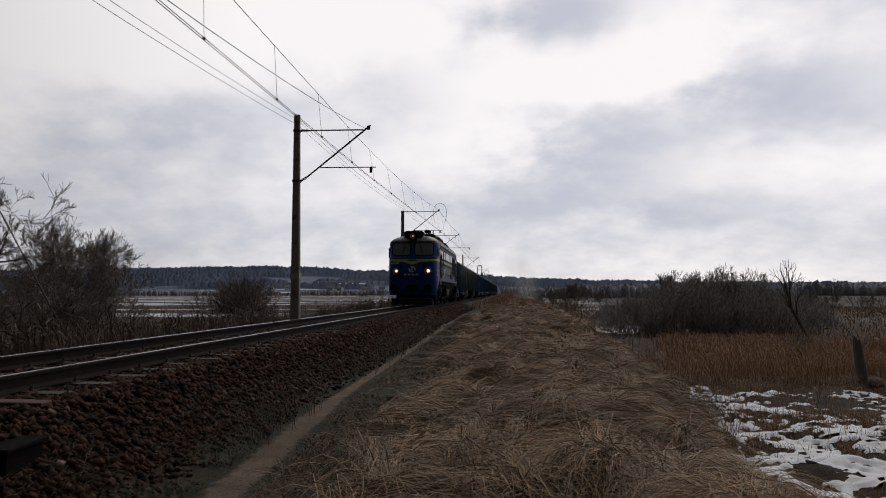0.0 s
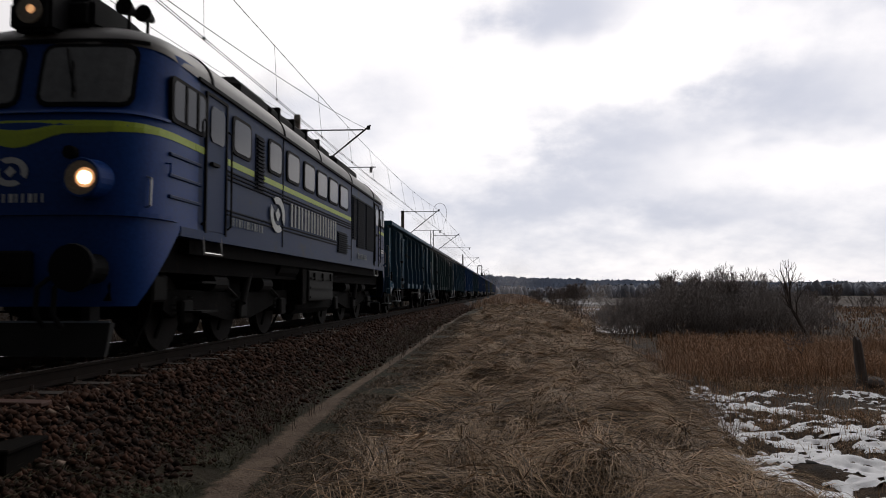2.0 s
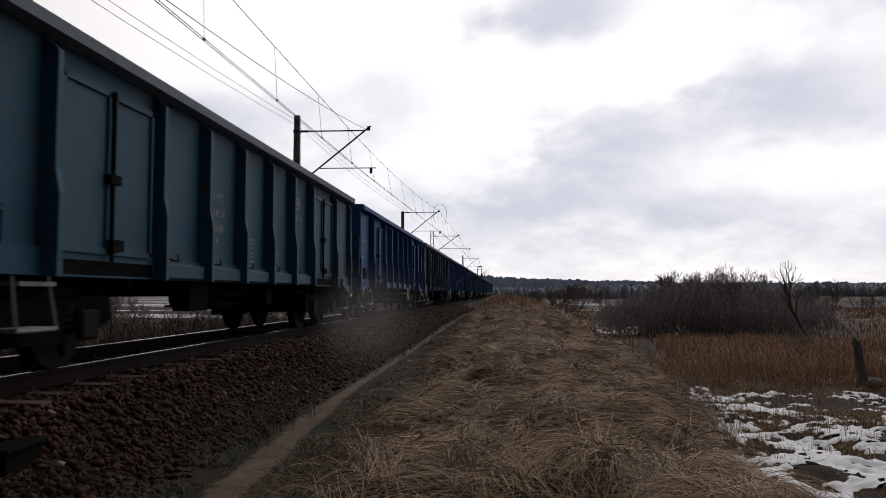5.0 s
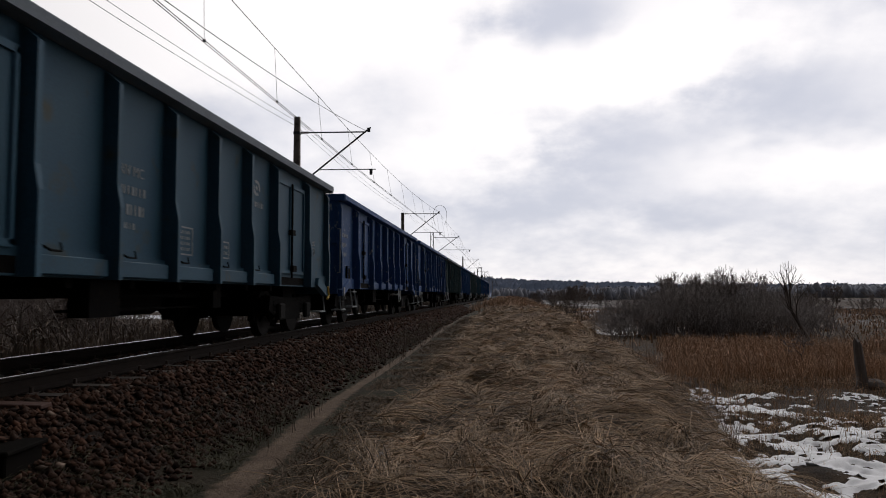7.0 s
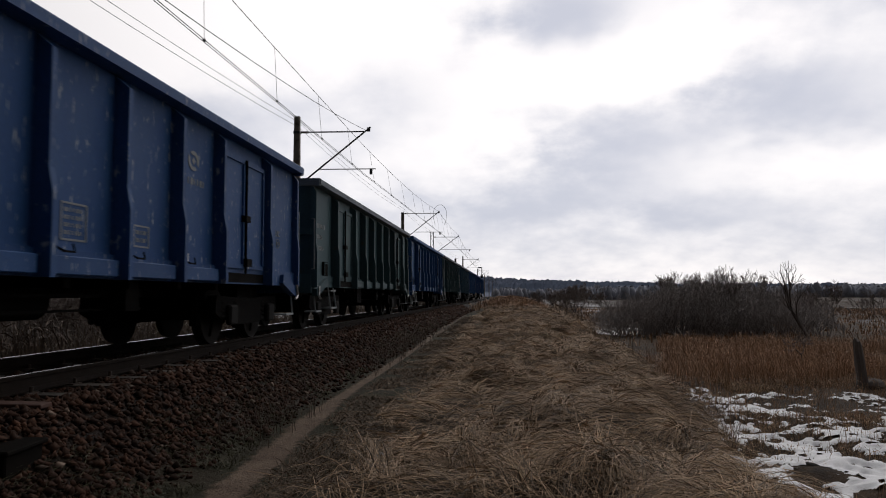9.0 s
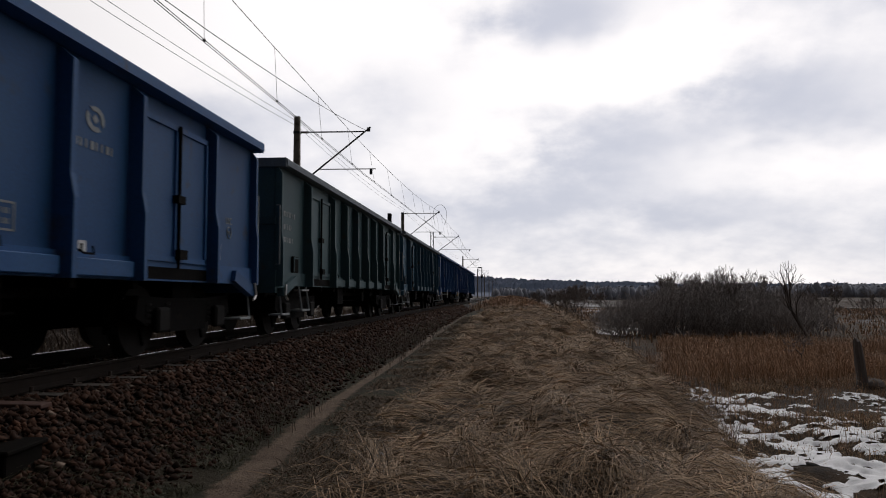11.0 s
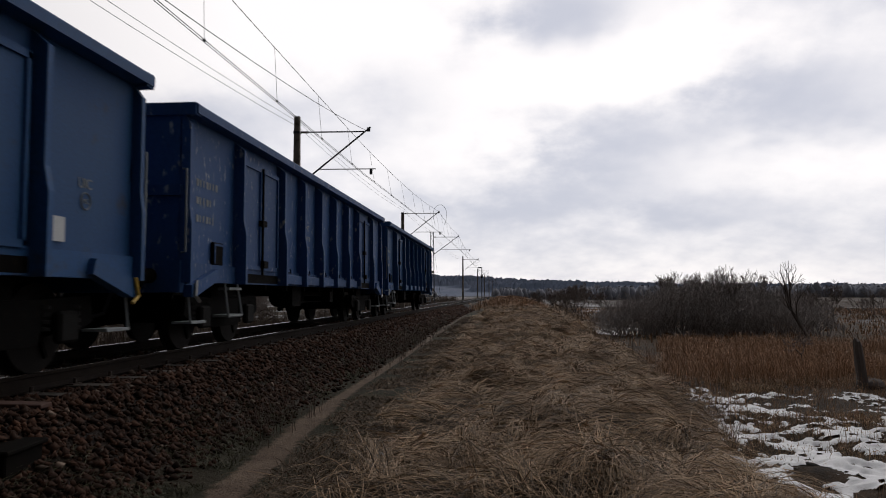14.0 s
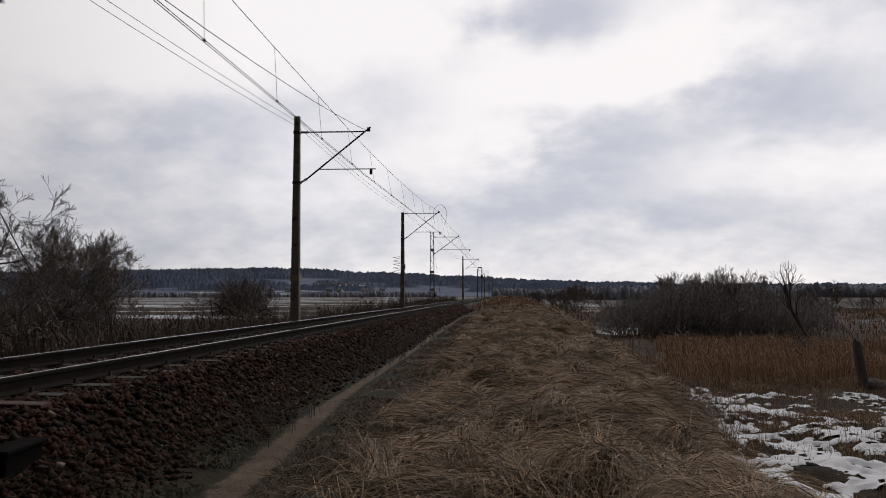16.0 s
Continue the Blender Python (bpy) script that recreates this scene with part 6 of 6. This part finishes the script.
thicket("bush", "small dark leafless bush in the far marsh", 55, 100, 8, 4, 3.2, 26, 95, 0.02)
thicket("bush", "far leafless bush near the embankment", 13.5, 120, 8, 5, 3.8, 24, 96, 0.025)
thicket("bush", "far leafless bush near the embankment", 20, 150, 12, 5, 4.5, 26, 97, 0.03)


def stump():
    rng = np.random.default_rng(5)
    x, y = 16.65, 24.0
    s = empty("tree_stump", "broken dead tree trunk standing at the reed edge", "tree stump", m=pose(x, y, float(height(x, y)) - 0.1, 0, -5, 0))
    bm = bmesh.new()
    rings = []
    for k, z in enumerate((0, 0.15, 0.5, 0.9, 1.3, 1.6)):
        r = (0.3, 0.2, 0.155, 0.15, 0.14, 0.12)[k]
        rings.append([bm.verts.new((r * math.cos(a) * rng.uniform(0.85, 1.15), r * math.sin(a) * rng.uniform(0.85, 1.15), z + (rng.uniform(-0.15, 0.2) if k == 5 else 0))) for a in np.linspace(0, 6.28, 11)[:-1]])
    for a, b in zip(rings[:-1], rings[1:]):
        for i in range(10):
            bm.faces.new((a[i], a[(i + 1) % 10], b[(i + 1) % 10], b[i]))
    bm.faces.new(rings[-1])
    part("trunk", bm, "bark", s)
    bm = bmesh.new()
    bmesh.ops.create_icosphere(bm, subdivisions=2, radius=0.28)
    for v in bm.verts:
        v.co = Vector((v.co.x + 0.35, v.co.y, v.co.z * 0.7 + 0.2)) + noise.noise_vector(v.co * 6) * 0.07
    part("root_clump", bm, "bark", s)


stump()


def snow_patches():
    """Thin melting snow lying in the hollows of the marsh edge and on the far water meadows."""
    def sheet(x0, x1, y0, y1, st, mask, name, label, lift=0.05):
        xs, ys = np.arange(x0, x1, st[0]), np.arange(y0, y1, st[1])
        X, Y = np.meshgrid(xs, ys)
        m = mask(X, Y)
        Z = height(X, Y) + np.clip(-0.02 + (m + 0.03) * 0.35, -0.02, lift)
        idx = np.arange(X.size).reshape(X.shape)
        q = np.stack([idx[:-1, :-1], idx[:-1, 1:], idx[1:, 1:], idx[1:, :-1]], -1).reshape(-1, 4)
        keep = (m.ravel()[q] > -0.03).all(1)
        ob = np_mesh(name, np.stack([X, Y, Z], -1).reshape(-1, 3), q[keep], "snow")
        for p in ob.data.polygons:
            p.use_smooth = True
        tagged(ob, label, "snow", kind="stuff")

    sheet(8.6, 21, 8, 27, (0.05, 0.06), snow_cover, "snow_patch", "old melting snow patches between grass tufts")

    def mid(X, Y):
        return lattice_noise(X, Y, 3.0, 111) * 0.6 + lattice_noise(X, Y, 1.0, 112) * 0.4 - 0.5 - 0.6 * (1 - smooth01(10.5, 12, X) * (1 - smooth01(17, 20, X)) * smooth01(50, 56, Y) * (1 - smooth01(76, 86, Y)))
    sheet(10, 21, 48, 88, (0.3, 0.4), mid, "snow_patch", "white snow on a marsh clearing behind the bank", 0.1)


snow_patches()


# ---- distance ----
def skyline(u):
    """Crest of the wooded hills as a tangent above the eye, by bearing u (tangent east of the track's direction)."""
    return np.interp(u, [-2.5, -0.9, -0.52, -0.40, -0.33, -0.24, -0.16, -0.03, 0.08, 0.24, 0.53, 1.2, 2.5],
                    [0.030, 0.034, 0.0385, 0.0405, 0.0405, 0.036, 0.031, 0.0262, 0.0195, 0.0165, 0.0135, 0.013, 0.012])


FOOT, CREST = 1050.0, 2300.0


def hill_z(u, d):
    t = np.clip((d - FOOT) / (CREST - FOOT), 0, 1)
    return -2.6 + (skyline(u) * CREST + 3.2 - 12) * t ** 1.25


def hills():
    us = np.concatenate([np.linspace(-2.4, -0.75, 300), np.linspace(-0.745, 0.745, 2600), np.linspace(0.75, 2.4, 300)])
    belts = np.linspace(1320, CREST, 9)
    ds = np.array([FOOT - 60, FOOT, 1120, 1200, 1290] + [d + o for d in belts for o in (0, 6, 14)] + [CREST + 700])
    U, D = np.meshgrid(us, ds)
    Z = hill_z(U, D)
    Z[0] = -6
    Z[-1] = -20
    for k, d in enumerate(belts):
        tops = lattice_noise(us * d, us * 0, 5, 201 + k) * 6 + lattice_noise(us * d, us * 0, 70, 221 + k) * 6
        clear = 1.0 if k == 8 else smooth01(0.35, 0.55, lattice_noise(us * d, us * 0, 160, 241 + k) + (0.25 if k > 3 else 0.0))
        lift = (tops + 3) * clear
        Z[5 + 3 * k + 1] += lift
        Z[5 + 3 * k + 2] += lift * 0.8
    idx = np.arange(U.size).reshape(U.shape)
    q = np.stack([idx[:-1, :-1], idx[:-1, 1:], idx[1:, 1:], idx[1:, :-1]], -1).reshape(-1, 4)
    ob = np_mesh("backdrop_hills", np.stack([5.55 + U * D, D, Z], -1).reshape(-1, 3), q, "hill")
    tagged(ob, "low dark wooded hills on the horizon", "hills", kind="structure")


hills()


def tree_belt(name, d, u0, u1, h, seed, label):
    """A far row of leafless woodland, made of many crowns standing on the plain."""
    rng = np.random.default_rng(seed)
    n = int((u1 - u0) * d / (h * 0.07))
    V, F = [], []
    base = 0
    for u in np.sort(rng.uniform(u0, u1, n)):
        dd = d * rng.uniform(0.93, 1.07)
        hh = h * rng.uniform(0.5, 0.8) * (0.6 + 0.6 * lattice_noise(u * d, 0, 40, seed))
        x, w = 5.55 + u * dd, hh * rng.uniform(0.28, 0.5)
        k = 7
        ring_z = (0.0, 0.25, 0.6, 0.85, 1.0)
        ring_r = (0.9, 1.0, 0.95, 0.7, 0.3)
        a = np.linspace(0, 6.28, k, endpoint=False)
        for z, r in zip(ring_z, ring_r):
            rr = w * r * rng.uniform(0.7, 1.3, k)
            V.append(np.stack([x + rr * np.cos(a), dd + rr * np.sin(a), -2.6 + hh * (z + rng.normal(0, 0.06, k) * (z > 0))], -1))
        for j in range(4):
            for i in range(k):
                F.append((base + j * k + i, base + j * k + (i + 1) % k, base + (j + 1) * k + (i + 1) % k, base + (j + 1) * k + i))
        base += 5 * k
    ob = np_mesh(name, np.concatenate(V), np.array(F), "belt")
    tagged(ob, label, "woodland", kind="stuff")


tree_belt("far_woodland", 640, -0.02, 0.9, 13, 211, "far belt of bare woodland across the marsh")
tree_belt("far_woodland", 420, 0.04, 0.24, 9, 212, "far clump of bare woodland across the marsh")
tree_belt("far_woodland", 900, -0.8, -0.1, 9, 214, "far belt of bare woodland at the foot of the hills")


def house(x, y, z, w, d, h, turn, label):
    hs = empty("house", label, "house", "village houses", pose(x, y, z, 0, 0, turn))
    part("wall", boxes((-w / 2, w / 2, -d / 2, d / 2, -2, h)), "plaster", hs)
    bm = bmesh.new()
    prism(bm, [(-d / 2 - 0.5, h), (0, h + d * 0.42), (d / 2 + 0.5, h), (d / 2 + 0.5, h + 0.25), (0, h + d * 0.42 + 0.3), (-d / 2 - 0.5, h + 0.25)], "x", -w / 2 - 0.5, w / 2 + 0.5)
    part("roof", bm, "tile", hs)
    for s in (-1, 1):
        bm = bmesh.new()
        prism(bm, [(-d / 2, h), (d / 2, h), (0, h + d * 0.41)], "x", *sorted((s * w / 2, s * (w / 2 - 0.3))))
        part("gable", bm, "plaster", hs)
    for k in range(3):
        xx = -w / 2 + w * (k + 0.5) / 3
        part("window", boxes((xx - 0.6, xx + 0.6, -d / 2 - 0.05, -d / 2 + 0.05, 1.0, 2.5)), "pane", hs)
    part("chimney", boxes((w * 0.2, w * 0.2 + 0.7, -0.4, 0.3, h + 1, h + d * 0.42 + 1.4)), "tile", hs)


def village():
    rng = np.random.default_rng(31)
    spots = [(-0.27, 1480), (-0.258, 1500), (-0.245, 1490), (-0.23, 1510), (-0.222, 1495), (-0.212, 1505), (-0.29, 1340), (-0.31, 1260), (-0.335, 1230), (-0.25, 1240), (-0.235, 1220), (-0.20, 1210), (-0.19, 1330), (-0.36, 1300), (-0.42, 1330), (-0.175, 1250), (0.40, 1120), (0.43, 1130), (0.50, 1100)]
    for u, d in spots:
        w = rng.uniform(8, 12)
        house(5.55 + u * d, d, float(hill_z(u, d)) + 2.0, w, rng.uniform(6, 8), rng.uniform(3, 4), rng.uniform(-25, 25), "pale plastered village house with a gabled roof")


village()


def snow_fields():
    """Snowy strips on the slope below the woods."""
    for u, d, w, dep in ((-0.235, 1520, 130, 30), (-0.30, 1250, 90, 24), (-0.21, 1180, 120, 24), (-0.40, 1190, 160, 24), (-0.36, 1130, 200, 22)):
        xs = np.linspace(-w / 2, w / 2, 16)
        n = lattice_noise(xs, xs * 0 + d, 25, 61)
        V, F = [], []
        for i, x in enumerate(xs):
            e = dep * (0.3 + n[i]) * (1 - (2 * x / w) ** 4)
            for q in (0, 1):
                dd = d + e * q
                V.append((5.55 + u * d + x, dd, float(hill_z(u, dd)) + 1.3))
        F = [(2 * i, 2 * i + 2, 2 * i + 3, 2 * i + 1) for i in range(15)]
        tagged(mesh_part("snow_field", V, F, "snow"), "thin snow on a sloping field below the woods", "snow", "snowy fields")


snow_fields()


# ---- exhaust smoke ----
def smoke_material():
    m = bpy.data.materials.new("thin_brown_smoke")
    m.use_nodes = True
    nt = m.node_tree
    nt.nodes.clear()
    L = nt.links.new
    tc = nt.nodes.new("ShaderNodeTexCoord")
    n = nt.nodes.new("ShaderNodeTexNoise")
    n.inputs["Scale"].default_value, n.inputs["Detail"].default_value = 0.9, 3
    L(tc.outputs["Object"], n.inputs["Vector"])
    r = nt.nodes.new("ShaderNodeMapRange")
    L(n.outputs[0], r.inputs[0])
    r.inputs[1].default_value, r.inputs[2].default_value, r.inputs[3].default_value, r.inputs[4].default_value = 0.25, 0.75, 0.3, 1.0
    # thins out towards the rim of the puff
    mp = nt.nodes.new("ShaderNodeMapping")
    mp.inputs["Scale"].default_value = (1 / 1.35, 0.0, 1 / 1.35)
    L(tc.outputs["Object"], mp.inputs[0])
    ln = nt.nodes.new("ShaderNodeVectorMath")
    ln.operation = "LENGTH"
    L(mp.outputs[0], ln.inputs[0])
    fall = nt.nodes.new("ShaderNodeMapRange")
    fall.interpolation_type = "SMOOTHERSTEP"
    L(ln.outputs["Value"], fall.inputs[0])
    fall.inputs[1].default_value, fall.inputs[2].default_value, fall.inputs[3].default_value, fall.inputs[4].default_value = 0.0, 0.95, 0.19, 0.0
    mu = nt.nodes.new("ShaderNodeMath")
    mu.operation = "MULTIPLY"
    L(r.outputs[0], mu.inputs[0])
    L(fall.outputs[0], mu.inputs[1])
    d = nt.nodes.new("ShaderNodeBsdfDiffuse")
    d.inputs[0].default_value = (0.46, 0.44, 0.44, 1)
    t = nt.nodes.new("ShaderNodeBsdfTransparent")
    mx = nt.nodes.new("ShaderNodeMixShader")
    L(mu.outputs[0], mx.inputs[0])
    tl = nt.nodes.new("ShaderNodeBsdfTranslucent")
    tl.inputs[0].default_value = (0.62, 0.58, 0.56, 1)
    both = nt.nodes.new("ShaderNodeMixShader")
    both.inputs[0].default_value = 0.75
    L(d.outputs[0], both.inputs[1])
    L(tl.outputs[0], both.inputs[2])
    L(t.outputs[0], mx.inputs[1])
    L(both.outputs[0], mx.inputs[2])
    o = nt.nodes.new("ShaderNodeOutputMaterial")
    L(mx.outputs[0], o.inputs[0])
    return m


M["smoke"] = smoke_material()
PUFFS = []


def smoke():
    rng = random.Random(3)
    for k in range(12):
        haze = k < 5
        bm = bmesh.new()
        bmesh.ops.create_icosphere(bm, subdivisions=3, radius=1.35)
        bmesh.ops.delete(bm, geom=[v for v in bm.verts if v.co.y > 0.02], context="VERTS")
        for v in bm.verts:
            v.co.y *= 0.5
        p = part("smoke_puff", bm, "smoke")
        rounded(p, 180)
        tagged(p, "thin brownish puff of diesel exhaust smoke", "smoke", "exhaust smoke")
        p.scale = [rng.uniform(1.7, 2.6)] * 3 if haze else [rng.uniform(0.65, 1.0)] * 3
        born = -3.9 + 0.7 * k if haze else 0.1 + 0.3 * (k - 5)
        PUFFS.append((p, born, rng.uniform(-0.2, 3.4) if haze else rng.uniform(0.1, 1.4), rng.uniform(-0.6, 0.3) if haze else rng.uniform(-0.1, 0.4), 0.16 if haze else 0.34))


smoke()


def motions():
    # the train eases off a little about the thirteenth second and makes it up again
    ease = {12.75: 0.15, 13.0: 0.3, 13.25: 0.45, 13.5: 0.5, 13.75: 0.25}
    times = [k * 0.5 for k in range(33)] + [12.75, 13.25, 13.75]
    for thing, y in TRAIN:
        walk(thing, [(t, pose(0, y - SPEED * (t - 1.5) + ease.get(t, 0.0), 0)) for t in sorted(times)])
    for thing, y in TRAIN:
        for w in thing.children:
            if w.name.startswith("wheelset"):
                r = w.matrix_basis.translation.copy()
                step = 1 / FPS
                walk(w, [(k * step, pose(r.x, r.y, r.z, math.degrees(SPEED * k * step / r.z) % 360)) for k in range(int(16 * FPS) + 1)])
    # smoke leaves the stack, is dragged a little, drifts to the marsh side and sinks
    for p, born, wind, up, sink in PUFFS:
        rows = []
        for k in range(0, 33):
            t = k * 0.5
            a = max(0.0, t - born)
            y_stack = 15.72 + 7.5 - SPEED * (min(t, born) - 1.5)
            z = 4.9 + up - 0.5 * a - sink * a * a if a > 0 else 2.8
            rows.append((t, pose(0.1 + wind * a + 0.12 * a * a, y_stack - 5.0 * (1 - math.exp(-a * 0.8)), max(z, -9.0), 0, 0, 0)))
        walk(p, rows)


motions()
